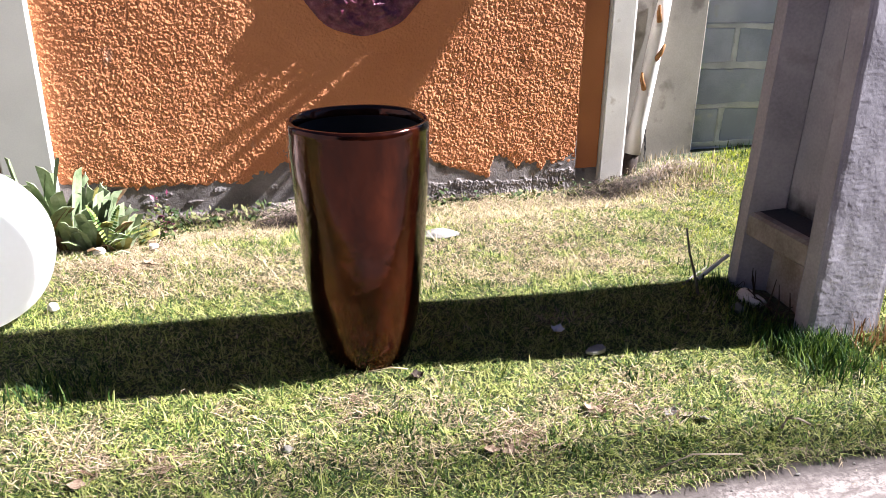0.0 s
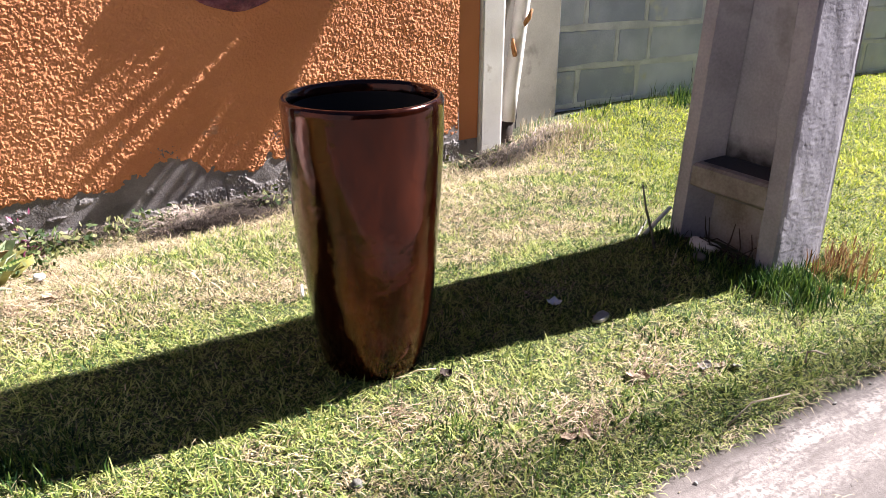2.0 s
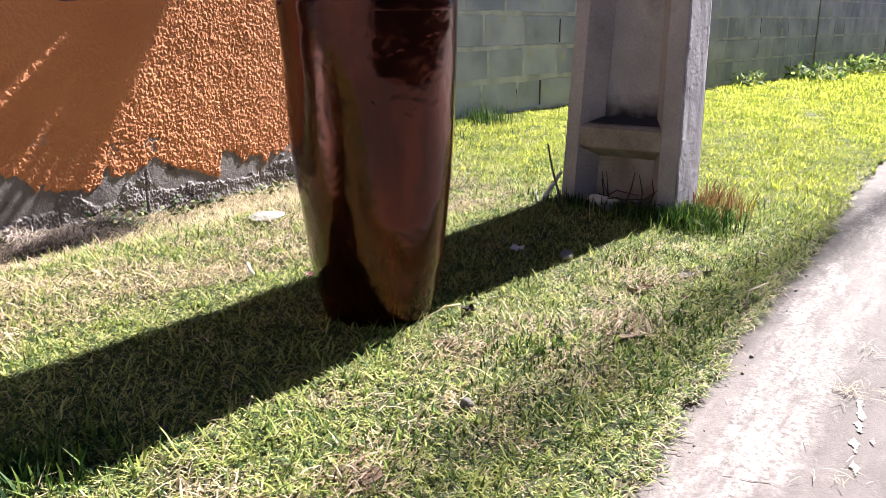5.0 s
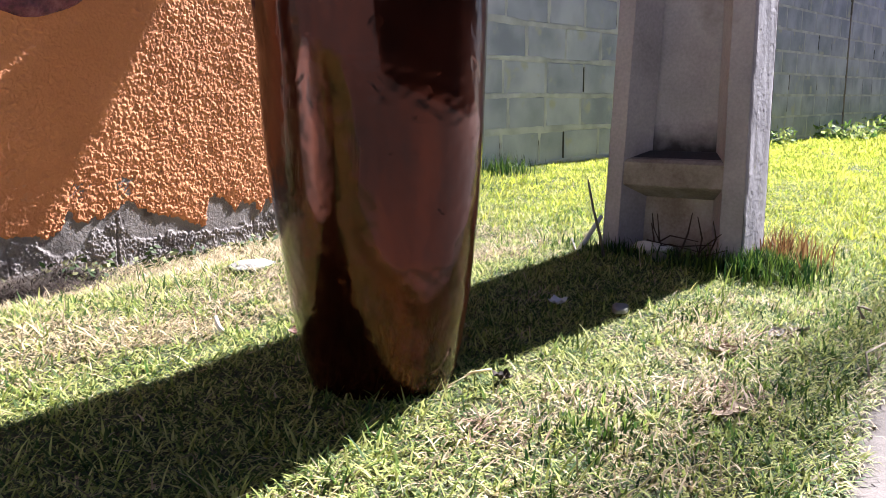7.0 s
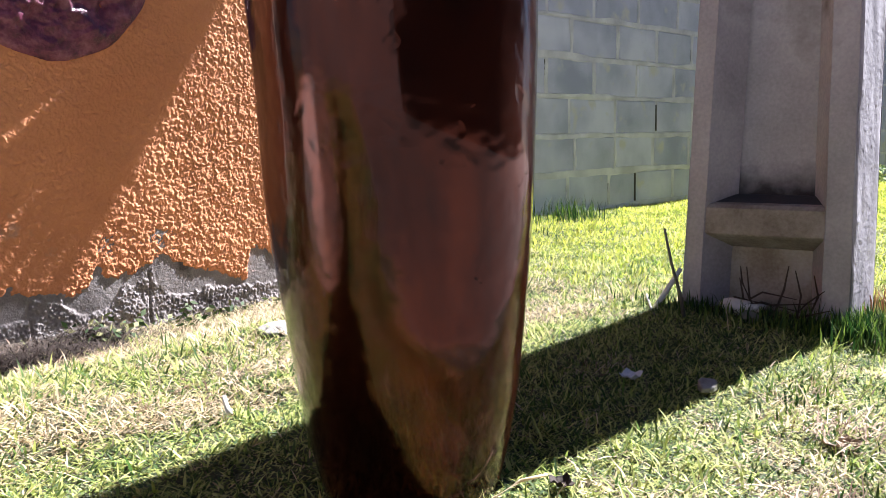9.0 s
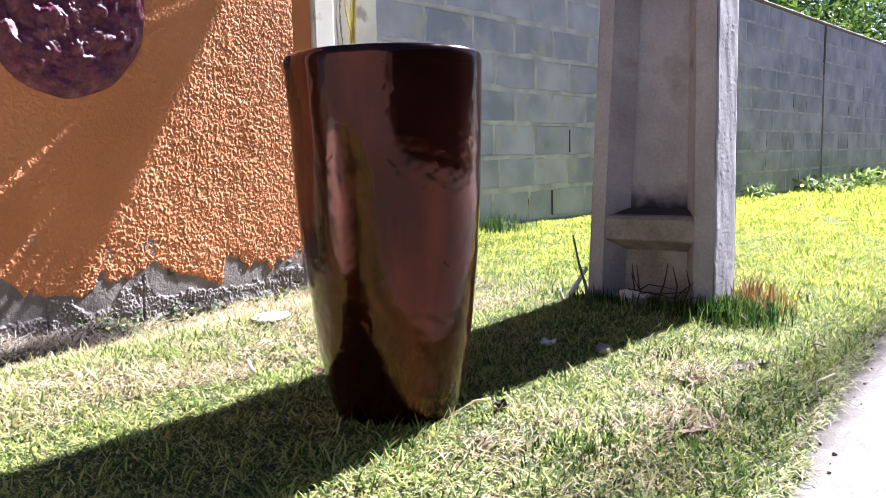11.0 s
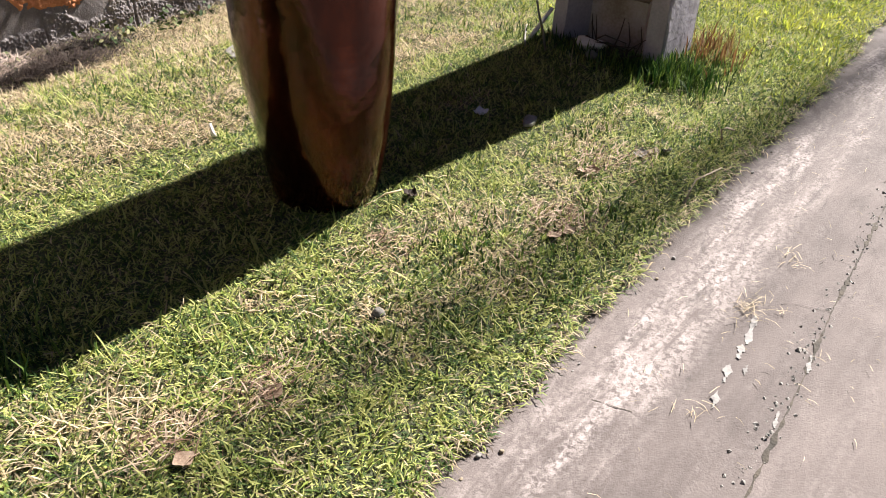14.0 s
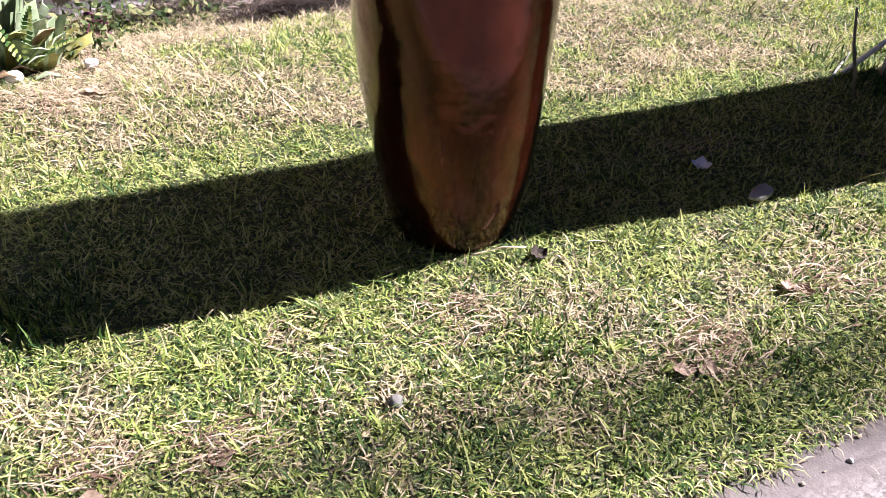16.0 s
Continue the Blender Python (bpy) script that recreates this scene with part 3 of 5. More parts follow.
for r in range(ROWS_N):
    if r in known:
        js = [U0] + [along(x) for x in known[r]]
    else:
        js = [U0, U0 + (0.2 if r % 2 else 0.4) + rng.uniform(-0.03, 0.03)]
    while js[-1] < U1:
        js.append(js[-1] + 0.40 + rng.uniform(-0.012, 0.012))
    rows_u.append(js)
block_shapes = {}


def block_mesh(w, k):
    key = (round(w, 2), k)
    if key not in block_shapes:
        bm = box((0, 0, 0), (key[0] - 0.021, 0.13, 0.181), 0.006, 0.0022, hash(key) % 1000)
        me = bpy.data.meshes.new("block")
        bmesh.ops.recalc_face_normals(bm, faces=bm.faces)
        bm.to_mesh(me)
        bm.free()
        me.materials.append(M_BLOCK)
        block_shapes[key] = me
    return block_shapes[key]


part("mortar", box((U0, 0.0045, -0.3), (U1, 0.13, BED0 + 0.2 * ROWS_N - 0.004), 0.0), M_MORTAR, bw, "pale mortar between the blocks")
part("coping", box((U0 - 0.01, -0.015, BED0 + 0.2 * ROWS_N), (U1, 0.155, BED0 + 0.2 * ROWS_N + 0.03), 0.008), M_FOOT, bw, "rough grey cement coping")
for u in (along(9.05), along(12.15), along(15.3)):
    part("pilaster", box((u - 0.014, -0.008, -0.3), (u + 0.014, 0.008, BED0 + 0.2 * ROWS_N - 0.002), 0.004, 0.003, 5), M_FOOT, bw, "dark-stained joint strip")
    part("stain", box((u - 0.024, -0.0095, BED0 + 0.2 * ROWS_N - 0.55), (u + 0.022, 0.004, BED0 + 0.2 * ROWS_N - 0.003), 0.002, 0.004, 6), M_DULL, bw, "dark run of dirt below the wall's top")

# ---- pot ----
PROFILE = [(0.0, 0.104), (0.006, 0.113), (0.03, 0.121), (0.07, 0.131), (0.14, 0.1445), (0.22, 0.1545), (0.30, 0.1625), (0.40, 0.1705), (0.50, 0.1765), (0.58, 0.1795), (0.635, 0.1805)]


def lathe(profile, n=96, wob=0.0012):
    v, f = [], []
    for k, (z, r) in enumerate(profile):
        for j in range(n):
            a = 2 * math.pi * j / n
            q = r * (1 + 0 * a) + wob * (math.sin(3 * a + 2 * z * 9) + 0.7 * math.sin(5 * a - z * 14) + 0.6 * math.cos(2 * a + z * 21))
            v.append((q * math.cos(a), q * math.sin(a), z))
    for k in range(len(profile) - 1):
        for j in range(n):
            a, b = k * n + j, k * n + (j + 1) % n
            f.append((a, b, b + n, a + n))
    return v, f


pz = np.array([p[0] for p in PROFILE])
pr = np.array([p[1] for p in PROFILE])
zz = np.concatenate([np.linspace(0, 0.03, 6), np.linspace(0.04, 0.635, 50)])
outer = [(float(z), float(np.interp(z, pz, pr))) for z in zz]
pot = empty("plant_pot")
pot.matrix_world = pose(0.004, 0.0, -0.013, -0.9, -0.4) @ Matrix.Diagonal((1.003, 1.003, 1.022, 1))
tagged(pot, "tall tapered ceramic pot with glossy copper-brown glaze standing on the lawn", "plant pot")
v, f = lathe(outer)
f.append(tuple(range(95, -1, -1)))
part("body", mesh_of("body", v, f, M_GLAZE, True), M_GLAZE, pot)
rim = [(0.6351, 0.1805), (0.648, 0.1815), (0.658, 0.1805), (0.664, 0.177), (0.666, 0.172), (0.664, 0.167), (0.657, 0.163), (0.64, 0.161)]
v, f = lathe(rim)
part("rim", mesh_of("rim", v, f, M_GLAZE, True), M_GLAZE, pot, "rounded glazed rim")
inner = [(0.64, 0.161), (0.5, 0.157), (0.3, 0.143), (0.12, 0.122), (0.04, 0.105), (0.03, 0.06), (0.028, 0.001)]
v, f = lathe(inner, 64, 0.0004)
part("inside", mesh_of("inside", v, [q[::-1] for q in f], M_INSIDE, True), M_INSIDE, pot, "dark hollow inside")


# ---- utility pole ----
PX0, PX1 = 1.265, 1.515


def pole_l(z):
    return 0.158 - 0.044 * z


def pole_r(z):
    return -0.248 + 0.002 * z


def prism(sections, bevel=0.008, seed=0, rough=0.0):
    """A solid through horizontal outlines [(z, [(x, y), ...]), ...]."""
    bm = bmesh.new()
    rings = []
    for z, outline in sections:
        rings.append([bm.verts.new((x, y, z)) for x, y in outline])
    n = len(rings[0])
    for a, b in zip(rings, rings[1:]):
        for k in range(n):
            bm.faces.new((a[k], a[(k + 1) % n], b[(k + 1) % n], b[k]))
    bm.faces.new(rings[0][::-1])
    bm.faces.new(rings[-1])
    if bevel:
        es = [e for e in bm.edges if abs((e.verts[0].co - e.verts[1].co).normalized().z) > 0.9]
        bmesh.ops.bevel(bm, geom=es, offset=bevel, segments=2, affect="EDGES", profile=0.5)
    if rough:
        r = random.Random(seed)
        for v in bm.verts:
            v.co += Vector((r.uniform(-rough, rough), r.uniform(-rough, rough), 0))
    return bm


pole = empty("utility_pole", (0, 0, 0))
tagged(pole, "tapered grey concrete utility pole with recessed face and stained base", "utility pole")
zs = [-0.3] + [0.12 * k for k in range(0, 12)] + [1.6, 2.2, 3.0, 4.0, 5.0, 6.5]
FL, FR, SL, DP = 0.046, 0.058, 0.05, 0.095      # flange widths, slope of the recess, its depth


def flange(z, y, into):
    w = FL if into < 0 else FR
    return [(PX0, y), (PX1, y), (PX1, y + into * w), (PX1 - DP, y + into * (w + SL)), (PX0 + DP, y + into * (w + SL)), (PX0, y + into * w)]


part("flange", prism([(z, flange(z, pole_l(z), -1)) for z in zs], 0.006, 1, 0.0018), M_POLE, pole)
part("flange", prism([(z, flange(z, pole_r(z), 1)) for z in zs], 0.006, 2, 0.0018), M_POLE, pole)
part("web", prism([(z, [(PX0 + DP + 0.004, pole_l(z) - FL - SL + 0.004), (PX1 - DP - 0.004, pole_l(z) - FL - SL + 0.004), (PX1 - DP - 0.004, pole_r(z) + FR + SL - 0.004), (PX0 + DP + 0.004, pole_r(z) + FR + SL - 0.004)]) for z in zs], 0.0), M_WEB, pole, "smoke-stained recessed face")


def across(z, x0, x1):
    """Outline of a piece that fills the recess between the flanges at height z."""
    a = min(1.0, max(0.0, (x0 - PX0) / DP)) * SL
    return [(x0, pole_l(z) - FL - a + 0.001), (x1, pole_l(z) - FL - SL + 0.004), (x1, pole_r(z) + FR + SL - 0.004), (x0, pole_r(z) + FR + a - 0.001)]


WX = PX0 + DP + 0.006
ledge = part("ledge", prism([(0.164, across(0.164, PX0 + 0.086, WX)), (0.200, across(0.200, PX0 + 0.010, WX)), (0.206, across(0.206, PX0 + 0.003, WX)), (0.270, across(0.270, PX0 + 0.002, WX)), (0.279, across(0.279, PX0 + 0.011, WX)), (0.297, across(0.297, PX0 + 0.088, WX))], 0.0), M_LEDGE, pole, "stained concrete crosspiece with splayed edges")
part("soot", prism([(0.2775, across(0.2775, PX0 + 0.022, WX)), (0.2835, across(0.2835, PX0 + 0.030, WX)), (0.300, across(0.300, PX0 + 0.088, WX))], 0.0), M_SOOT_GAP, ledge, "soot lying on the crosspiece")
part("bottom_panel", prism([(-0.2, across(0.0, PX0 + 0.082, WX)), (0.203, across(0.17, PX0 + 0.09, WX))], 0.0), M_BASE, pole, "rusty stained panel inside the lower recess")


def worn_face():
    """The weathered side of the pole: a thin skin with chips and drag marks."""
    step = 0.003
    xs = np.arange(PX0 + 0.009, PX1 - 0.008, step)
    zs = np.arange(-0.05, 1.5, step)
    shape = (len(zs), len(xs))
    gx, gz = np.meshgrid(xs, zs)
    h = 0.00004 * blurred(shape, (1.1, 1.6), 71) + 0.0004 * blurred(shape, (10, 5), 72) + 0.0001 * np.abs(blurred(shape, (1.2, 4.0), 73)) + 0.0004 * np.clip(blurred(shape, (1.1, 6.0), 74) - 1.2, 0, 1.0) - 0.0005 * np.clip(blurred(shape, (2.0, 2.6), 75) - 1.4, 0, 1.0)
    rim = np.minimum(np.minimum(gx - xs[0], xs[-1] - gx) / 0.012, 1)
    y = pole_r(gz) - 0.0015 - np.clip(h + 0.0015, 0, 0.006) * rim
    w, k = len(xs), len(zs)
    i = (np.arange(k - 1)[:, None] * w + np.arange(w - 1)[None]).ravel()
    return mesh_of("worn_face", np.stack([gx, y, gz], -1).reshape(-1, 3), np.stack([i, i + 1, i + w + 1, i + w], 1), M_POLE, True)


part("worn_face", worn_face(), M_POLE, pole, "chipped weathered concrete face")

# an unseen tall shaft, added to lay a soft shadow band over the verge
shadow_shaft = empty("utility_pole", (20.0, -2.77, -0.30))
tagged(shadow_shaft, "unseen tall grey shaft added to cast the shadow band on the verge", "utility pole")
part("shaft", prism([(z, [(sx * (0.17 - 0.0065 * z), sy * (0.165 - 0.0065 * z)) for sx, sy in ((1, -1), (1, 1), (-1, 1), (-1, -1))]) for z in (0, 4, 8, 12, 16, 19.5)], 0.015), M_POLE, shadow_shaft)


# ---- white ball ----
ball = empty("garden_ball", (-1.086, 0.44, 0.24))
tagged(ball, "large white ball resting on the grass, translucent to lift its shaded side", "ornament")
bm = bmesh.new()
bmesh.ops.create_uvsphere(bm, u_segments=48, v_segments=32, radius=0.242)
for q in bm.verts:
    q.co *= 1 + 0.006 * math.sin(7 * q.co.x * 5) * math.sin(20 * q.co.z)
part("shell", bm, M_BALL, ball, smooth=True)


# ---- round plaque on the wall ----
def plaque_mesh(name, first, last):
    """Rings first to last of the lumpy disc; the outermost ring closes onto the wall."""
    n, rings = 180, 80
    fine, mid = blurred((220, 220), 1.5, 22), blurred((220, 220), 5.0, 23)
    rr = np.random.RandomState(21)
    dents = rr.uniform(-0.8, 0.8, (34, 2))
    size = rr.uniform(0.05, 0.16, 34)
    sign = np.where(rr.uniform(size=34) < 0.6, 1, -0.8)
    v, f = [], []
    for k in range(first, last + 1):
        for j in range(n):
            a = 2 * math.pi * j / n
            q = max(k, 0.05) / rings
            u, w = q * math.cos(a), q * math.sin(a)
            h = 0.026 * math.sqrt(max(0.0, 1 - q ** 6))
            d2 = (dents[:, 0] - u) ** 2 + (dents[:, 1] - w) ** 2
            g = (int(110 + 108 * u), int(110 + 108 * w))
            relief = 0.018 * float((sign * np.exp(-d2 / (2 * (size / 2.2) ** 2))).sum())
            relief += 0.004 * math.sin(9 * u + 3 * w) * math.sin(11 * w - 2 * u) + 0.0022 * float(fine[g]) + 0.006 * float(mid[g])
            e = 0.288 * (1 + 0.015 * math.sin(3 * a + 1) + 0.008 * math.sin(11 * a))
            v.append((u * e, -h - relief * (1 - q ** 8), w * e))
    for k in range(last - first):
        for j in range(n):
            a, b = k * n + j, k * n + (j + 1) % n
            f.append((a, a + n, b + n, b))
    return mesh_of(name, v, f, M_PURPLE, True)


disc = empty("wall_plaque", (0.275, WALL_Y - 0.006, 0.972))
tagged(disc, "round dark purple relief plaque with a lumpy crusted face", "wall plaque")
part("face", plaque_mesh("face", 0, 74), M_PURPLE, disc, "lumpy crusted relief face")
part("rim", plaque_mesh("rim", 74, 80), M_PURPLE, disc, "smooth rounded edge")


# ---- slender palm by the pillar ----
def tube(points, radii, n=10, closed=True):
    """A round limb through points with the given radii."""
    bm = bmesh.new()
    pts = [Vector(p) for p in points]
    rings = []
    for k, p in enumerate(pts):
        d = (pts[min(k + 1, len(pts) - 1)] - pts[max(k - 1, 0)]).normalized()
        a = d.orthogonal().normalized()
        b = d.cross(a)
        rings.append([bm.verts.new(p + (a * math.cos(2 * math.pi * j / n) + b * math.sin(2 * math.pi * j / n)) * radii[k]) for j in range(n)])
    for r0, r1 in zip(rings, rings[1:]):
        # match the seams
        s0 = min(range(n), key=lambda q: (r1[q].co - r0[0].co).length)
        for j in range(n):
            bm.faces.new((r0[j], r0[(j + 1) % n], r1[(j + 1 + s0) % n], r1[(j + s0) % n]))
    if closed:
        bm.faces.new(rings[0][::-1])
        bm.faces.new(rings[-1])
    return bm


palm = empty("palm", (1.578, 1.50, -0.03))
tagged(palm, "slender limewashed palm leaning on the whitish pillar", "palm tree")
P0, P1 = Vector((0, 0, -0.05)), Vector((0.145, 0.025, 0.96))
at = lambda q: P0.lerp(P1, q)
part("trunk_base", tube([at(0.0), at(0.06), at(0.155)], [0.045, 0.038, 0.034]), M_DARKTWIG, palm, "dark unpainted foot", True)
trunk = part("trunk", tube([at(0.155), at(0.3), at(0.5), at(0.75), at(0.90)], [0.040, 0.039, 0.038, 0.036, 0.030]), M_WHITE, palm, "limewashed trunk", True)
part("crown_shaft", tube([at(0.895), at(0.95), at(1.0), at(1.05)], [0.026, 0.022, 0.017, 0.008]), M_RUST, palm, "brown fibrous crown base", True)
part("leaf_stub", tube([at(0.78) + Vector((-0.02, -0.025, 0)), at(0.81) + Vector((-0.04, -0.04, 0.01)), at(0.84) + Vector((-0.045, -0.045, 0.015))], [0.014, 0.011, 0.006], 8), M_RUST, trunk, "rust-brown leaf stub", True)
part("leaf_stub", tube([at(0.47) + Vector((-0.02, -0.02, 0)), at(0.5) + Vector((-0.045, -0.03, 0.01)), at(0.54) + Vector((-0.055, -0.03, 0.01))], [0.014, 0.011, 0.006], 8), M_RUST, trunk, "rust-brown leaf stub", True)
part("leaf_stub", tube([at(0.60) + Vector((0.0, -0.02, 0)), at(0.63) + Vector((0.01, -0.05, 0.01)), at(0.66) + Vector((0.02, -0.055, 0.02))], [0.014, 0.011, 0.006], 8), M_RUST, trunk, "rust-brown leaf stub", True)


def stalk(pts, thick=0.009):
    n = len(pts) - 1
    return part("stalk", tube(pts, [thick * (1 - 0.75 * k / n) for k in range(n + 1)], 6), M_STALK, palm, smooth=True)


GRAZE = (-to_sun.x / to_sun.y, -to_sun.z / to_sun.y)      # how far the low sun throws a leaf's shadow along the wall for its distance from it


def blade(start, angle, length, wide, off0, off1, r):
    """A long drooping leaf segment before the wall, its ends off0 and off1 from it; start and angle give the line on which its shadow falls."""
    v, f = [], []
    n = 9
    ax, az = -math.cos(angle), -math.sin(angle)
    for k in range(n + 1):
        q = k / n
        d = off0 + (off1 - off0) * q ** 0.8
        w = wide * math.sin(math.pi * (0.06 + 0.80 * q ** 0.8)) / 2 + 0.0012
        sag = 0.02 * math.sin(3 * q + r) * q
        for s in (-1, 1):
            x = start[0] + ax * length * q - az * (s * w + sag)
            z = start[1] + az * length * q + ax * (s * w + sag)
            v.append((x + GRAZE[0] * d - palm.location.x, 1.455 - d - palm.location.y, z + GRAZE[1] * d - palm.location.z))
        if k:
            f.append((2 * k - 2, 2 * k - 1, 2 * k + 1, 2 * k))
    return mesh_of("frond", v, f, M_PALM)


def fan(crown, apex, low, high, count, reach, gaps, seed, near, far):
    """A stalk from the crown and unseen leaf segments set out by the shadow wanted on the wall, spread between two
    angles (degrees below level).
    """
    r = random.Random(seed)
    tip = Vector((apex[0] + GRAZE[0] * near - palm.location.x, 1.455 - near - palm.location.y, apex[1] + GRAZE[1] * near - palm.location.z))
    c = Vector(crown)
    rise = c + Vector((0.0, -0.02, (tip.z - c.z) * 0.6))
    st = stalk([c.lerp(rise, q).lerp(rise.lerp(tip, q), q) for q in [k / 10 for k in range(11)]])
    for k in range(count):
        q = (k + r.uniform(0.2, 0.8)) / count
        if any(abs(q - g) < 0.5 / count for g in gaps):
            continue
        a = low + (high - low) * q
        ln = reach[0] + (reach[1] - reach[0]) * q
        part("frond", blade(apex, radians(a), ln * r.uniform(0.9, 1.05), r.uniform(0.75, 1.15) * 1.38 * ln * radians((high - low) / count), near, far + r.uniform(-0.01, 0.01), k), M_PALM, st)


fan(at(1.0), (0.93, 1.16), 6, 27, 11, (1.12, 1.07), (), 3, 0.075, 0.12)
fan(at(1.0) + Vector((0.006, -0.01, 0)), (0.96, 1.13), 26, 44, 17, (1.45, 1.95), (0.09, 0.21, 0.33, 0.45, 0.56, 0.68, 0.80), 4, 0.08, 0.16)
fan(at(1.0) + Vector((-0.006, -0.006, 0)), (0.94, 1.12), 40, 57, 14, (1.85, 1.42), (0.34, 0.50, 0.63, 0.79, 0.90), 5, 0.08, 0.17)
stalk([at(1.0), at(1.0) + Vector((-0.03, -0.02, 0.12)), at(1.0) + Vector((-0.09, -0.03, 0.3)), at(1.0) + Vector((-0.16, -0.03, 0.5))], 0.007)


# ---- clipped leaf plants by the pillar ----
def cut_leaf(base, heading, tilt, length, width, seed):
    """A stiff sword-shaped leaf, folded along the middle, bent outwards, its end clipped off at a slant."""
    r = random.Random(seed)
    bm = bmesh.new()
    h = Vector((math.cos(heading), math.sin(heading), 0))
    side = Vector((-h.y, h.x, 0))
    twist = r.uniform(-0.3, 0.3)
    slant = r.choice((-1, 1)) * r.uniform(0.15, 0.6)
    rows = []
    for k in range(7):
        q = k / 6
        t = tilt * (0.65 + 0.55 * q)
        along_leaf = h * math.sin(t) + Vector((0, 0, math.cos(t)))
        c = Vector(base) + along_leaf * (length * q)
        w = width * (0.68 + 0.36 * math.sin(math.pi * min(1, q * 0.6 + 0.08))) / 2
        n = h * math.cos(t) - Vector((0, 0, math.sin(t)))
        across_leaf = (side * math.cos(twist * q) + n * math.sin(twist * q)) * w
        cut = along_leaf * (slant * w if k == 6 else 0)
        row = [c - across_leaf + n * 0.009 - cut, c - n * 0.002, c + across_leaf + n * 0.009 + cut, c + n * 0.0025]
        rows.append([bm.verts.new(p) for p in row])
    for a, b in zip(rows, rows[1:]):
        for j in range(4):
            bm.faces.new((a[j], a[(j + 1) % 4], b[(j + 1) % 4], b[j]))
    bm.faces.new(rows[0][::-1])
    bm.faces.new(rows[-1])
    return bm


def leaf_clump(x, y, count, reach, seed, size):
    """Clipped leaves fanning out from one crown: upright in the middle, olive and dry ones low at the outside."""
    r = random.Random(seed)
    z = float(lawn_z(x, y))
    ob = empty("leaf_plant", (x, y, z - 0.01))
    tagged(ob, "clump of stiff grey-green leaves with cut-off ends at the wall's foot", "plant", "clipped plants by the wall")
    for k in range(count):
        a = -0.9 + 1.5 * r.uniform(-1, 1)
        d = math.sqrt((k + 0.5) / count)
        surface = M_AGAVE if d < 0.8 or k % 3 == 0 else M_OLIVE if k % 3 == 1 else M_DEADLEAF
        part("leaf", cut_leaf((reach * d * math.cos(a) * 0.4, reach * d * math.sin(a) * 0.4, 0), a + r.uniform(-0.35, 0.35), 0.08 + 0.78 * d * d * r.uniform(0.7, 1.15), size * (1.12 - 0.42 * d) * r.uniform(0.85, 1.1), r.uniform(0.046, 0.066), seed * 50 + k), surface, ob, smooth=False)


leaf_clump(-1.05, 1.20, 22, 0.22, 31, 0.35)
leaf_clump(-0.94, 1.16, 22, 0.22, 32, 0.30)
leaf_clump(-0.84, 1.10, 20, 0.2, 33, 0.24)
leaf_clump(-0.765, 1.05, 14, 0.16, 34, 0.17)


def fern_leaf(base, tip, leaf, seed, parent):
    r = random.Random(seed)
    b, t = Vector(base), Vector(tip)
    d = (t - b)
    side = d.cross(Vector((0, 0, 1))).normalized()
    v, f = [], []
    for k in range(14):
        q = 0.1 + 0.9 * k / 14
        c = b + d * q + Vector((0, 0, 0.12 * d.length * math.sin(math.pi * q)))
        w = leaf * math.sin(math.pi * min(0.95, q * 0.85 + 0.12))
        for s in (-1, 1):
            o = len(v)
            e = side * s * w
            g = d.normalized() * 0.006
            v += [c - g * 0.5, c + e * 0.7 - g, c + e + g * 0.4, c + g * 0.7]
            f.append((o, o + 1, o + 2, o + 3))
    part("leaf", mesh_of("leaf", [tuple(p) for p in v], f, M_FRESH), M_FRESH, parent)


fern = empty("fern", (-0.77, 0.93, 0.02))
tagged(fern, "small yellow-green fern among the clipped leaves", "fern")
for k, (dx, dy, dz) in enumerate([(0.09, -0.05, 0.11), (0.15, 0.02, 0.06), (-0.06, 0.02, 0.17), (0.05, 0.05, 0.15), (0.12, -0.03, 0.16)]):
    fern_leaf((0, 0, 0), (dx, dy, dz), 0.022, k, fern)


# ---- low weeds, straw heaps ----
def weed(x, y, count, spread, height, seed, mat=None, label="low leafy weed with small green leaves at the wall's foot"):
    r = random.Random(seed)
    v, f = [], []
    for k in range(count):
        a, d = r.uniform(0, 6.283), spread * math.sqrt(r.random())
        c = Vector((d * math.cos(a), d * math.sin(a) * 0.6, height * r.random() ** 1.4))
        u = Vector((r.uniform(-1, 1), r.uniform(-1, 1), r.uniform(-0.3, 0.9))).normalized()
        w = u.orthogonal().normalized()
        s = r.uniform(0.008, 0.018) * (1 + 3 * spread if spread > 0.25 else 1)
        o = len(v)
        v += [c, c + u * s + w * s * 0.45, c + u * s * 2, c + u * s - w * s * 0.45]
        f.append((o, o + 1, o + 2, o + 3))
    for k in range(count // 8):
        a, d = r.uniform(0, 6.283), spread * math.sqrt(r.random())
        o = len(v)
        b = Vector((d * math.cos(a), d * math.sin(a) * 0.6, 0))
        t = b + Vector((r.uniform(-0.02, 0.02), r.uniform(-0.02, 0.02), height * r.uniform(0.6, 1)))
        v += [b, b + Vector((0.002, 0, 0)), t]
        f.append((o, o + 1, o + 2))
    ob = part("weed", mesh_of("weed", [tuple(p) for p in v], f, mat or M_WEED))
    ob.location = (x, y, float(lawn_z(x, y)))
    return tagged(ob, label, "weed", kind="stuff")


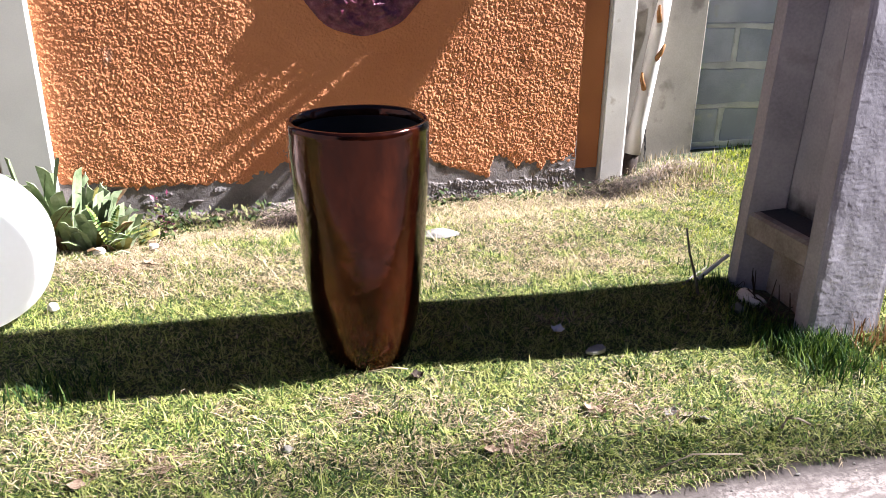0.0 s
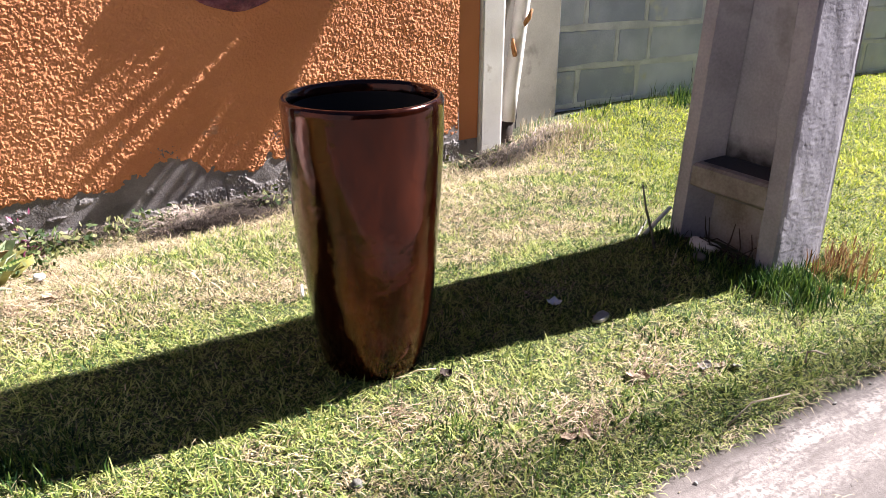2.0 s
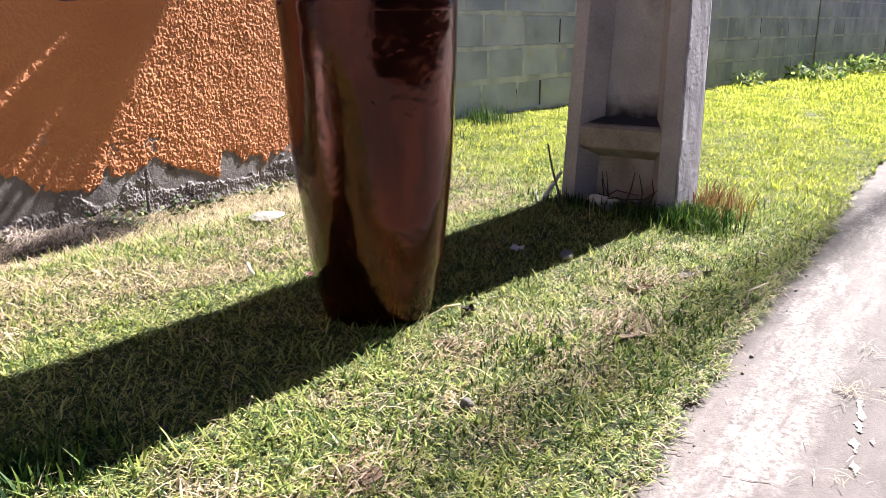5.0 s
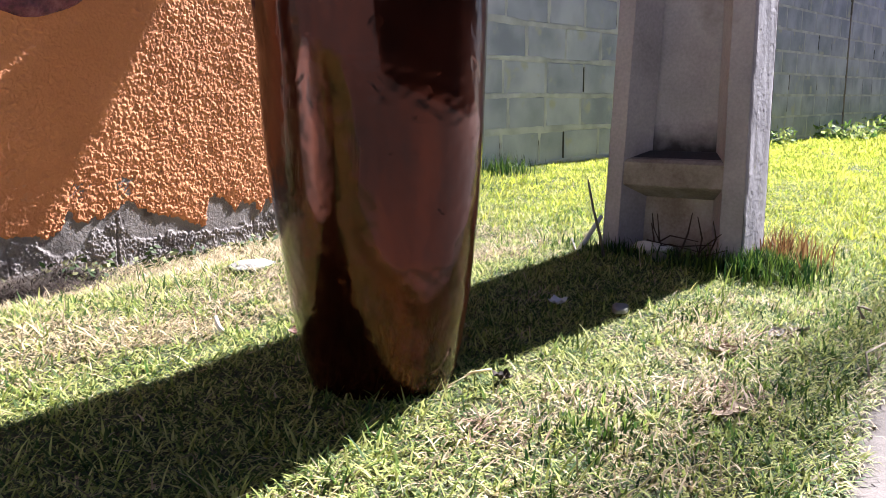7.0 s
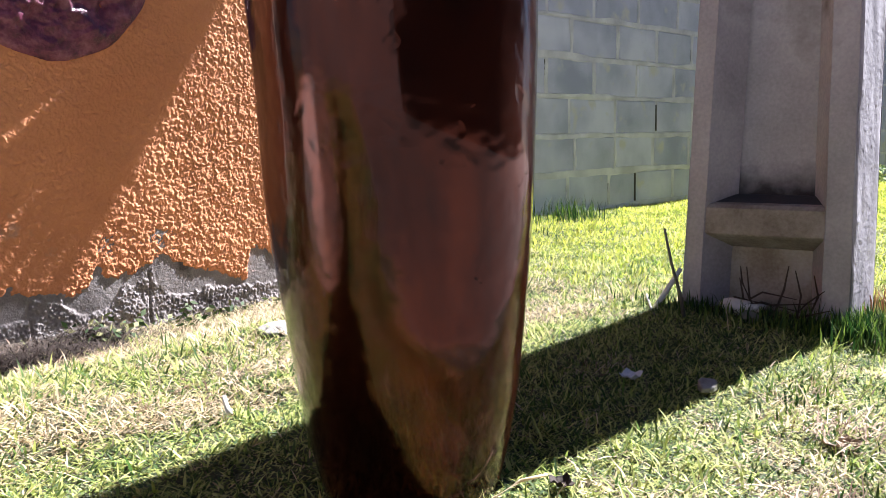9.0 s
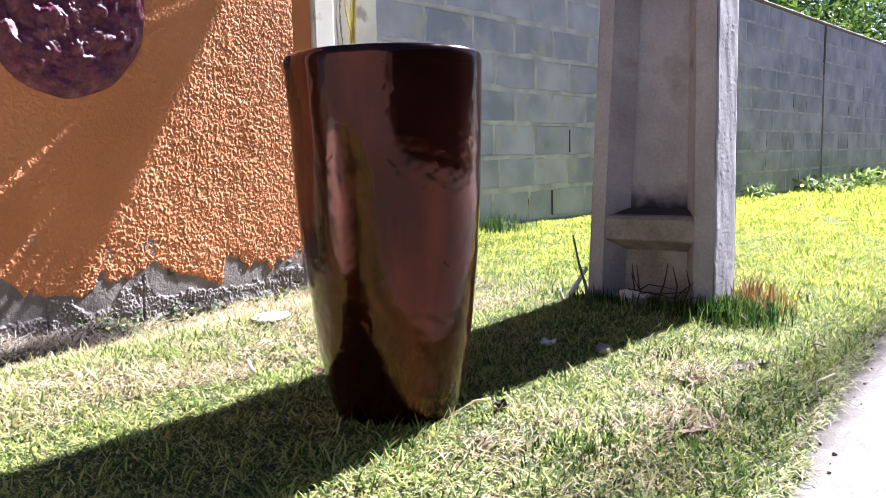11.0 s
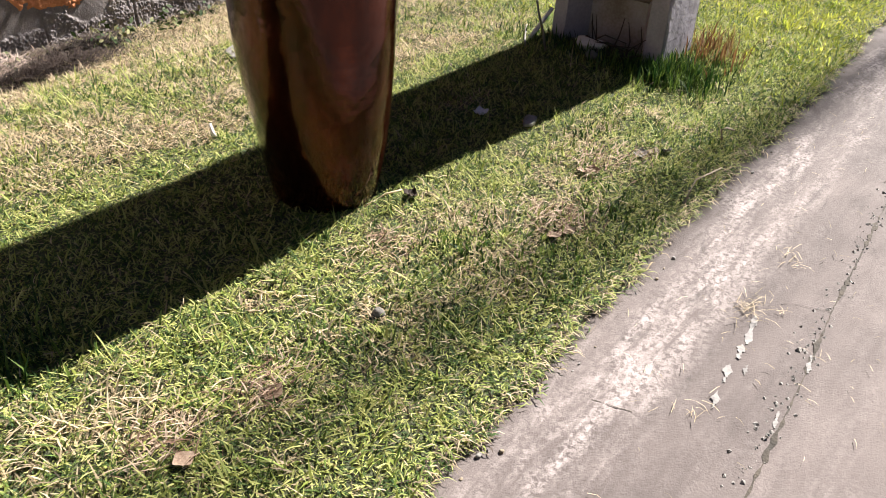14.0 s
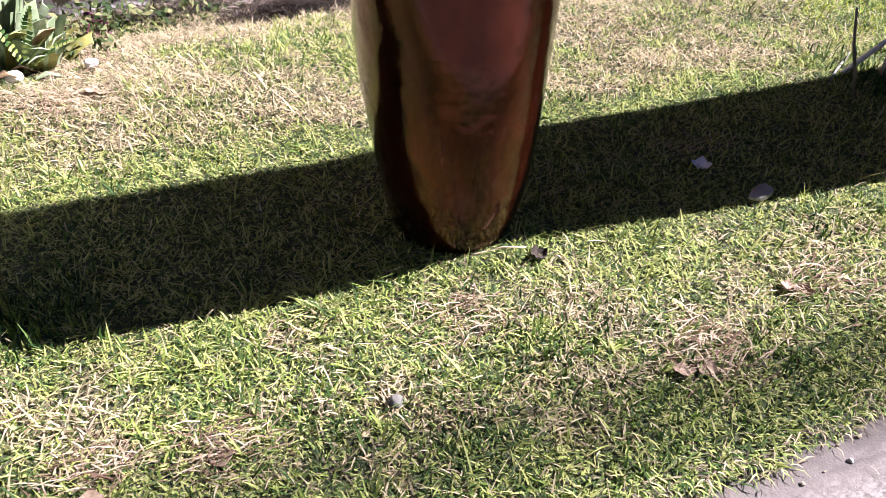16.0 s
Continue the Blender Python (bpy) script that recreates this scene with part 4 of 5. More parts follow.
for k, (x, y, c, sp, h) in enumerate([(-0.66, 1.28, 200, 0.13, 0.13), (-0.50, 1.33, 150, 0.12, 0.08), (-0.30, 1.36, 140, 0.14, 0.06), (-0.10, 1.38, 120, 0.14, 0.05), (-0.62, 1.12, 90, 0.10, 0.05), (0.30, 1.36, 100, 0.12, 0.06), (0.62, 1.38, 80, 0.14, 0.05),
                                      (0.95, 1.36, 70, 0.12, 0.05), (1.22, 1.36, 50, 0.10, 0.07), (1.36, 1.34, 35, 0.09, 0.08), (1.50, 1.36, 25, 0.08, 0.06), (6.9, 0.93, 240, 0.30, 0.13), (8.6, 0.62, 500, 0.6, 0.15), (10.5, 0.4, 600, 0.8, 0.18)]):
    weed(x, y, c, sp, h, 70 + k, M_FRESH if x > 5 else None, "leafy green weed in the lawn before the block wall" if x > 5 else "low leafy weed with small green leaves at the wall's foot")
weed(-0.60, 1.29, 28, 0.05, 0.17, 99, M_PURPLE, "small weed with purple-red leaves at the wall's foot")


# ---- lawn ----
def strips(name, base, tip, bend, width, mat, label, category, curl=None):
    """Many thin blades in one mesh: each from base over a bent middle to its tip."""
    n = len(base)
    d = tip - base
    side = np.stack([-d[:, 1], d[:, 0], 0 * d[:, 0]], -1)
    side += 1e-4
    side /= np.linalg.norm(side, axis=1)[:, None]
    mid = (base + tip) / 2 + bend
    w = width[:, None] / 2
    v = np.stack([base - side * w, base + side * w, mid - side * w * 0.9, mid + side * w * 0.9, tip], 1).reshape(-1, 3)
    me = bpy.data.meshes.new(name)
    me.vertices.add(5 * n)
    me.vertices.foreach_set("co", v.ravel())
    o = (5 * np.arange(n))[:, None]
    loops = np.concatenate([o + [0, 1, 3, 2], o + [2, 3, 4]], 1).ravel()
    me.loops.add(len(loops))
    me.loops.foreach_set("vertex_index", loops.astype(np.int32))
    me.polygons.add(2 * n)
    start = (7 * np.arange(n))[:, None] + [0, 4]
    me.polygons.foreach_set("loop_start", start.ravel().astype(np.int32))
    me.update(calc_edges=True)
    me.validate()
    me.materials.append(mat)
    ob = part(name, me, mat)
    return tagged(ob, label, category, kind="stuff")


def blades(r, n, x0, x1, y0, y1, length, lean, width, keep=None, lift=0.0):
    """Bases and tips of n random blades over a stretch of the lawn."""
    x, y = r.uniform(x0, x1, n), r.uniform(y0, y1, n)
    ok = (y > kerb(x) + 0.004) & ~((x > PX0 - 0.005) & (x < PX1) & (y > -0.25) & (y < 0.16)) & (np.hypot(x, y) > 0.105)
    ok &= (y < np.where(x < 1.97, 1.45, 1.847 / math.cos(BW_A) + x * math.tan(BW_A) - 0.012))
    if keep is not None:
        ok &= r.uniform(size=n) < keep(x, y)
    x, y = x[ok], y[ok]
    n = len(x)
    z = lawn_z(x, y)
    a = r.uniform(0, 2 * np.pi, n)
    ln = length * r.lognormal(0, 0.3, n) * np.clip(1 + 0.5 * wobble(x + 7, y, 38.0) + 0.35 * wobble(x, y + 2, 90.0), 0.45, 2.0)
    tilt = np.clip(lean + r.normal(0, 0.3, n), 0.05, 1.5)
    h = ln * np.cos(tilt)
    out = ln * np.sin(tilt)
    base = np.stack([x, y, z - 0.003 + lift * r.uniform(0, 1, n)], -1)
    tip = base + np.stack([out * np.cos(a), out * np.sin(a), h], -1)
    bend = np.stack([-0.05 * out * np.cos(a), -0.05 * out * np.sin(a), 0.05 * ln], -1)
    return base, tip, bend, width * r.uniform(0.6, 1.3, n)


def dryness(x, y):
    """0 for fresh green, 1 for straw."""
    d = 0.31 + 0.26 * wobble(x, y, 5.0) + 0.34 * wobble(x + 3, y, 17.0) + 0.34 * wobble(x, y + 5, 45.0)
    d = d + 0.55 * smooth01(0.75, 1.2, y) * (1 - smooth01(1.7, 2.3, x)) - 0.6 * smooth01(1.1, 1.8, x - 0.25 * smooth01(0.3, 0.8, y))
    d = d + 0.45 * np.exp(-((x + 0.68) / 0.28) ** 2 - ((y - 0.80) / 0.20) ** 2)          # bleached patch before the clipped plants
    d = d + 0.32 * np.exp(-((x - 0.95) / 0.45) ** 2 - ((y - 0.75) / 0.35) ** 2)          # bleached patch before the wall's end
    q = np.abs(y + 0.045 + 0.112 * (x - 1.39))          # grass along the pole's shadow is greener: the shade's tint put into colour
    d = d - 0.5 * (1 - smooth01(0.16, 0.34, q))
    d = d - 0.25 * smooth01(-0.45, -0.62, y)
    return 0.03 + 0.94 * smooth01(0.12, 0.78, d)


def mat(r, n, x0, x1, y0, y1, surface, dry):
    """A close mat of short clippings lying on the soil between the blades."""
    x, y = r.uniform(x0, x1, n), r.uniform(y0, y1, n)
    ok = (y > kerb(x) + 0.006) & ~((x > PX0 - 0.005) & (x < PX1) & (y > -0.25) & (y < 0.16)) & (np.hypot(x, y) > 0.112)
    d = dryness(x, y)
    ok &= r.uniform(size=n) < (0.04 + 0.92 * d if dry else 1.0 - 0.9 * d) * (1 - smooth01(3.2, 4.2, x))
    ok &= y < np.where(x < 1.97, 1.44, 1.5)
    x, y = x[ok], y[ok]
    n = len(x)
    a, ln, w = r.uniform(0, 2 * np.pi, n), 0.011 * r.lognormal(0, 0.4, n), 0.0026 * r.uniform(0.6, 1.4, n)
    d = np.stack([np.cos(a), np.sin(a), r.normal(0, 0.4, n)], -1) * ln[:, None] / 2
    q = np.stack([-np.sin(a), np.cos(a), r.normal(0, 0.4, n)], -1) * w[:, None] / 2
    c = np.stack([x, y, lawn_z(x, y) + r.uniform(0.001, 0.008, n)], -1)
    v = np.stack([c - d - q * 0.5, c - d * 0.2 - q, c + d, c - d * 0.2 + q], 1).reshape(-1, 3)
    return mesh_of("clippings", v, (4 * np.arange(n))[:, None] + np.arange(4)[None], surface)


r = np.random.RandomState(33)
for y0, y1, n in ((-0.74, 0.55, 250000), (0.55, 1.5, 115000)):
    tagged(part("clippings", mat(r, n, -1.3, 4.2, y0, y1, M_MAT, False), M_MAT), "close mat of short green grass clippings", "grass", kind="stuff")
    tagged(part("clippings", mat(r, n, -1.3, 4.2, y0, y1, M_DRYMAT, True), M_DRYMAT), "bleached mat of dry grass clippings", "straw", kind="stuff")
r = np.random.RandomState(3)
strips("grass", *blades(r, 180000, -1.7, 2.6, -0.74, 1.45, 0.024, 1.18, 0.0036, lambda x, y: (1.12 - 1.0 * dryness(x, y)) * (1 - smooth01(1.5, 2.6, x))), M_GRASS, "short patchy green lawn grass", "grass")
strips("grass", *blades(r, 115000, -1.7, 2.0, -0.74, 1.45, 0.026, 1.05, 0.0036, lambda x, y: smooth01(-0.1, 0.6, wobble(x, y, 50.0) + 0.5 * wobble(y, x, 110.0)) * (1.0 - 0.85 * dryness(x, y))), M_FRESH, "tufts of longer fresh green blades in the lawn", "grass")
strips("grass", *blades(r, 210000, 1.2, 6.0, -0.74, 1.5, 0.021, 1.1, 0.0046, lambda x, y: (1.05 - 0.8 * dryness(x, y)) * smooth01(1.1, 2.1, x)), M_BRIGHT, "bright green lawn grass along the block wall", "grass")
strips("grass", *blades(r, 95000, 6.0, 16.0, -0.74, 1.0, 0.032, 0.95, 0.008, None), M_BRIGHT, "bright green lawn grass farther along the road", "grass")
strips("grass", *blades(r, 45000, -7.0, -1.7, -0.74, 4.0, 0.05, 0.9, 0.012, None), M_GRASS, "short lawn grass reaching along the street", "grass")
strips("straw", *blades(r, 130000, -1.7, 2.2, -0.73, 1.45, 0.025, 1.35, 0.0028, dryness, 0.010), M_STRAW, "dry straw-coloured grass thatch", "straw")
strips("straw", *blades(r, 7000, -1.7, 2.2, -0.73, 1.45, 0.038, 1.40, 0.0017, lambda x, y: 0.25 + 0.75 * dryness(x, y), 0.016), M_STRAW, "long loose straw stalks lying on the lawn", "straw")
strips("straw", *blades(r, 30000, 2.2, 6.0, -0.73, 1.5, 0.030, 1.15, 0.0034, dryness, 0.012), M_STRAW, "dry straw among the grass", "straw")


def tuft(x, y, count, spread, height, mat, seed, name, label, category, sx=1.0):
    r = np.random.RandomState(seed)
    bx, by = x + spread * sx * r.normal(size=count) * 0.5, y + spread * r.normal(size=count) * 0.5
    ok = ~((bx > PX0 - 0.01) & (bx < PX1 + 0.01) & (by > -0.25) & (by < 0.16)) & (by > kerb(bx) + 0.008)
    bx, by = bx[ok], by[ok]
    count = len(bx)
    ln = height * r.uniform(0.45, 1.15, count)
    a, t = r.uniform(0, 6.283, count), np.abs(r.normal(0.4, 0.35, count))
    base = np.stack([bx, by, lawn_z(bx, by) - 0.004], -1)
    tip = base + np.stack([ln * np.sin(t) * np.cos(a), ln * np.sin(t) * np.sin(a), ln * np.cos(t)], -1)
    bend = np.stack([-0.1 * ln * np.cos(a), -0.1 * ln * np.sin(a), 0.08 * ln], -1)
    return strips(name, base, tip, bend, 0.0044 * r.uniform(0.6, 1.3, count), mat, label, category)


tuft(1.28, -0.29, 900, 0.12, 0.078, M_TALL, 41, "tall_grass", "tall fresh green grass clump against the utility pole", "grass")
tuft(1.24, -0.25, 420, 0.09, 0.07, M_TALL, 141, "tall_grass", "dark green grass clump at the corner of the utility pole", "grass")
tuft(1.31, -0.35, 420, 0.11, 0.042, M_TALL, 142, "tall_grass", "ragged green grass beside the utility pole", "grass", 1.2)
tuft(1.66, -0.42, 260, 0.20, 0.03, M_GRASS, 143, "tall_grass", "bright ragged grass beyond the utility pole", "grass", 1.3)
tuft(1.46, -0.33, 240, 0.14, 0.038, M_FRESH, 42, "tall_grass", "tall fresh green grass beside the utility pole", "grass", 1.3)
tuft(1.53, -0.315, 190, 0.11, 0.105, M_RED, 43, "seed_grass", "reddish-brown dry seed stalks beside the utility pole", "grass", 1.3)
tuft(1.215, -0.06, 800, 0.34, 0.055, M_TALL, 44, "tall_grass", "sparse shaded grass at the foot of the utility pole", "grass", 0.3)
tuft(2.75, 1.36, 300, 0.16, 0.11, M_TALL, 45, "tall_grass", "green grass tuft at the foot of the block wall", "grass", 1.2)
tuft(2.3, 1.43, 260, 0.35, 0.06, M_TALL, 46, "tall_grass", "green grass fringe at the foot of the block wall", "grass", 1.6)
tuft(1.72, 1.30, 500, 0.22, 0.07, M_STRAW, 47, "straw_tuft", "dry grass tuft by the palm's foot", "straw", 1.2)
tuft(-0.80, -0.02, 260, 0.10, 0.06, M_TALL, 48, "tall_grass", "fresh green grass in the lawn", "grass", 1.2)


def heap(x, y, count, sx, sy, high, mat, seed, label):
    r = np.random.RandomState(seed)
    bx, by = x + sx * r.normal(size=count) * 0.5, np.maximum(y + sy * r.normal(size=count) * 0.5, kerb(x) + 0.02)
    top = high * np.exp(-((bx - x) / sx) ** 2 - ((by - y) / sy) ** 2)
    base = np.stack([bx, by, lawn_z(bx, by) + top * r.uniform(0, 1, count)], -1)
    a, ln = r.uniform(0, 6.283, count), r.uniform(0.02, 0.07, count)
    tip = base + np.stack([ln * np.cos(a), ln * np.sin(a) * 0.6, r.uniform(-0.008, 0.02, count)], -1)
    return strips("straw_heap", base, tip, np.stack([0 * ln, 0 * ln, 0.1 * ln], -1), 0.0022 * r.uniform(0.6, 1.3, count), mat, label, "straw")


heap(-0.09, 1.32, 650, 0.13, 0.055, 0.085, M_PALEROOT, 51, "pale heap of raked dry grass roots by the wall")
# near-black strands: litter, and the shade below the heap put into their colour
heap(0.02, 1.25, 2600, 0.27, 0.055, 0.055, M_DARKTWIG, 511, "dark roots along the wall's foot, also standing for the shade there")
heap(0.22, 1.35, 1500, 0.20, 0.05, 0.055, M_DARKTWIG, 512, "dark roots along the wall's foot, also standing for the shade there")
heap(0.22, 1.35, 600, 0.16, 0.05, 0.06, M_ROOTS, 52, "grey heap of raked dry grass roots by the wall")
heap(0.70, 1.41, 350, 0.12, 0.025, 0.02, M_DARKTWIG, 53, "dark strands against the wall's foot")
for x in (-0.45, -0.25, 0.05):
    heap(x, 1.39, 900, 0.22, 0.045, 0.035, M_LITTER, int(600 + 100 * x), "dark brown dead roots and litter at the wall's foot")
heap(1.235, -0.03, 420, 0.045, 0.24, 0.03, M_DARKTWIG, 57, "dark stems at the utility pole's foot")
heap(1.40, 1.35, 1100, 0.22, 0.06, 0.07, M_DARKTWIG, 54, "dark dead stems at the palm's foot")
heap(1.44, 1.28, 1500, 0.22, 0.08, 0.075, M_LITTER, 61, "dark brown rotting leaves and stems at the palm's foot")
heap(1.66, 1.33, 900, 0.22, 0.09, 0.06, M_PALEROOT, 60, "brown dead leaves and stems heaped by the palm's foot")
heap(-0.42, 1.16, 900, 0.30, 0.09, 0.02, M_STRAW, 58, "bleached dry grass along the wall")
heap(0.80, 1.30, 1100, 0.40, 0.09, 0.02, M_STRAW, 59, "bleached dry grass along the wall")
heap(-0.75, 0.80, 900, 0.35, 0.12, 0.015, M_STRAW, 55, "bleached dry grass patch in the lawn")


M_THATCH = material("reddish dead thatch", [(0.13, 0.075, 0.05), (0.31, 0.205, 0.14), (0.50, 0.385, 0.285)], 20, 0.85, 0, 60, island=0.8, spec=0.2, trans=0.2)
for k, (x, y, n, q) in enumerate([(-0.524, -0.364, 160, 0.09), (-0.711, -0.343, 140, 0.08), (0.285, -0.475, 240, 0.12), (0.56, -0.39, 160, 0.10), (0.66, -0.45, 140, 0.12), (-0.70, 0.72, 420, 0.24), (-0.62, 1.0, 320, 0.22), (0.12, 1.0, 320, 0.26),
                                  (0.36, 0.62, 180, 0.16), (0.60, 0.05, 90, 0.12), (-0.09, -0.26, 130, 0.12), (0.02, 0.52, 150, 0.14), (0.8, 0.6, 220, 0.22)]):
    heap(x, y, n, q, q * 0.75, 0.012, M_THATCH, 900 + k, "patch of reddish-brown dead thatch in the lawn")
for k, (x, y, n, q) in enumerate([(0.01, -0.38, 220, 0.10), (0.12, -0.34, 160, 0.09), (-0.20, -0.47, 160, 0.10), (0.13, -0.55, 220, 0.14), (-0.75, 0.03, 160, 0.12), (-0.37, -0.36, 120, 0.09), (0.45, -0.58, 220, 0.15), (0.95, -0.52, 240, 0.18), (0.30, 0.35, 160, 0.12), (-0.45, 0.55, 160, 0.13), (0.75, -0.30, 160, 0.12)]):
    tuft(x, y, n, q, 0.028, M_TALL if k % 2 == 0 else M_FRESH, 950 + k, "clover", "low dark green clump in the lawn", "grass", 1.2)


# ---- litter on the lawn ----
def crumpled(name, x, y, size, mat, seed, label, category, flat=0.5, lift=0.010, squash=1.0):
    """A small crumpled sheet: dry leaf or scrap."""
    r = random.Random(seed)
    bm = bmesh.new()
    bmesh.ops.create_grid(bm, x_segments=5, y_segments=4, size=size / 2)
    for v in bm.verts:
        q = v.co.to_2d().length / size
        v.co.x *= squash * (1 - 0.5 * (v.co.y / size) ** 2)
        v.co.z = size * flat * (q * q + r.uniform(-0.12, 0.16))
    bmesh.ops.solidify(bm, geom=bm.faces[:], thickness=0.0012)
    ob = part(name, bm, mat)
    ob.matrix_world = pose(x, y, float(lawn_z(x, y)) + lift, r.uniform(-25, 25), r.uniform(-25, 25), r.uniform(0, 360))
    return tagged(ob, label, category)


def rock(name, x, y, size, mat, seed, label, category, lift=0.0, turn=0):
    r = random.Random(seed)
    bm = bmesh.new()
    bmesh.ops.create_icosphere(bm, subdivisions=3, radius=1)
    ph = [r.uniform(0, 6) for _ in range(6)]
    for v in bm.verts:
        c = v.co
        k = 1 + 0.13 * math.sin(3.1 * c.x + ph[0]) + 0.11 * math.sin(4.3 * c.y + ph[1]) + 0.09 * math.sin(5.1 * c.z + ph[2]) + 0.05 * math.sin(9 * c.x + ph[3]) * math.sin(8 * c.y + ph[4])
        v.co = Vector((c.x * size[0], c.y * size[1], c.z * size[2])) * k
    ob = part(name, bm, mat, smooth=True)
    ob.matrix_world = pose(x, y, float(lawn_z(x, y)) + lift, 0, 0, turn)
    return tagged(ob, label, category)


crumpled("dry_leaf", 0.527, -0.42, 0.03, M_LEAFDRY, 1, "curled pale brown dry leaf on the lawn", "leaf", 0.6)
crumpled("dry_leaf", 0.505, -0.40, 0.026, M_LEAFDRY, 2, "small curled dry leaf on the lawn", "leaf", 0.6)
crumpled("dry_leaf", 0.735, -0.49, 0.028, M_TWIG, 3, "bleached grey dry leaf on the lawn", "leaf", 0.5)
crumpled("dry_leaf", 0.70, -0.47, 0.03, M_STONE, 4, "bleached grey dry leaf on the lawn", "leaf", 0.5)
crumpled("dry_leaf", 0.77, -0.51, 0.026, M_STONE, 5, "bleached grey dry leaf on the lawn", "leaf", 0.5)
crumpled("dry_leaf", 0.25, -0.508, 0.03, M_LEAFDRY, 6, "flat pinkish-brown dry leaf on the lawn", "leaf", 0.3, 0.008)
crumpled("dry_leaf", 0.21, -0.50, 0.03, M_LEAFDRY, 7, "brown leaf fragment on the lawn", "leaf", 0.3)
crumpled("dry_leaf", 0.109, -0.167, 0.03, M_DARKTWIG, 8, "small dark curled leaf beside the pot", "leaf", 0.7)
crumpled("dry_leaf", 0.069, 0.265, 0.022, M_REDPAINT, 9, "small dark red leaf on the lawn", "leaf", 0.5)
crumpled("dry_leaf", -0.62, 0.75, 0.04, M_LEAFDRY, 10, "curled brown leaf on the bleached grass", "leaf", 0.5)
crumpled("dry_leaf", -0.53, -0.40, 0.03, M_LEAFDRY, 12, "reddish-brown dead leaf patch on the lawn", "leaf", 0.15)
crumpled("dry_leaf", -0.715, -0.40, 0.03, M_LEAFDRY, 13, "reddish-brown dead leaf on the lawn", "leaf", 0.2)
crumpled("paper_scrap", 0.568, -0.041, 0.034, M_PAPER, 11, "crumpled white paper scrap on the shaded lawn", "litter", 0.7, 0.014)
rock("stone", 0.635, -0.158, (0.042, 0.016, 0.008), M_STONE, 1, "flat pale stone lying in the grass", "stone", 0.012, 20)
rock("stone", 1.238, -0.005, (0.026, 0.052, 0.026), M_WHITE, 2, "pale broken stone at the foot of the utility pole", "stone", 0.022, 8)
rock("stone", 1.17, -0.05, (0.022, 0.018, 0.016), M_DULL, 8, "small pale stone at the foot of the utility pole", "stone", 0.016, 10)
rock("stone", 0.43, 0.78, (0.075, 0.045, 0.012), M_STONE, 3, "flat white stone slab in the lawn", "stone", 0.008, 5)
rock("stone", -0.258, -0.392, (0.014, 0.012, 0.007), M_DULL, 4, "small white pebble on the lawn", "stone", 0.010, 0)
rock("stone", -0.618, 0.936, (0.018, 0.014, 0.011), M_WHITE, 5, "white pebble in the bleached grass", "stone", 0.02, 0)
rock("stone", -0.80, 0.90, (0.020, 0.018, 0.014), M_WHITE, 6, "white stone beside the clipped plants", "stone", 0.02, 0)
rock("stone", -0.885, 0.46, (0.018, 0.014, 0.013), M_WHITE, 7, "white pebble beside the white ball", "stone", 0.02, 0)


def stick(name, pts, r0, r1, mat, label, category="twig"):
    n = len(pts)
    return tagged(part(name, tube(pts, [r0 + (r1 - r0) * k / (n - 1) for k in range(n)], 7), mat, smooth=True), label, category)


stick("stem", [(1.118, 0.085, -0.01), (1.098, 0.092, 0.07), (1.075, 0.106, 0.15), (1.06, 0.118, 0.234)], 0.0055, 0.0028, M_DULL, "thin bare upright stem in the lawn")
stick("branch", [(1.160, 0.195, 0.0), (1.19, 0.185, 0.03), (1.225, 0.172, 0.07), (1.262, 0.162, 0.105)], 0.009, 0.006, M_WHITE, "bleached pale branch leaning behind the utility pole")
stick("branch", [(1.10, 0.16, 0.012), (1.16, 0.20, 0.022), (1.25, 0.25, 0.03)], 0.0045, 0.003, M_STONE, "bleached thin branch lying behind the utility pole")
stick("twig", [(-0.02, 0.37, 0.025), (-0.014, 0.385, 0.03), (-0.008, 0.40, 0.045)], 0.005, 0.004, M_WHITE, "short pale stick in the lawn")
stick("twig", [(0.93, -0.60, -0.02), (0.955, -0.585, -0.005), (0.985, -0.59, -0.008), (1.01, -0.605, -0.02)], 0.004, 0.003, M_TWIG, "curved brown twig near the road's edge")
stick("twig", [(-0.02, -0.14, 0.015), (0.04, -0.15, 0.025), (0.085, -0.16, 0.02)], 0.0025, 0.002, M_STRAW, "dry stalk beside the pot")
stick("twig", [(0.55, -0.66, -0.03), (0.66, -0.64, -0.02), (0.78, -0.66, -0.028)], 0.003, 0.002, M_TWIG, "thin twig along the road's edge")
dead = empty("dead_plant", (1.235, -0.06, 0.0))
tagged(dead, "leafless dark seedling in the pole's lower recess", "plant")
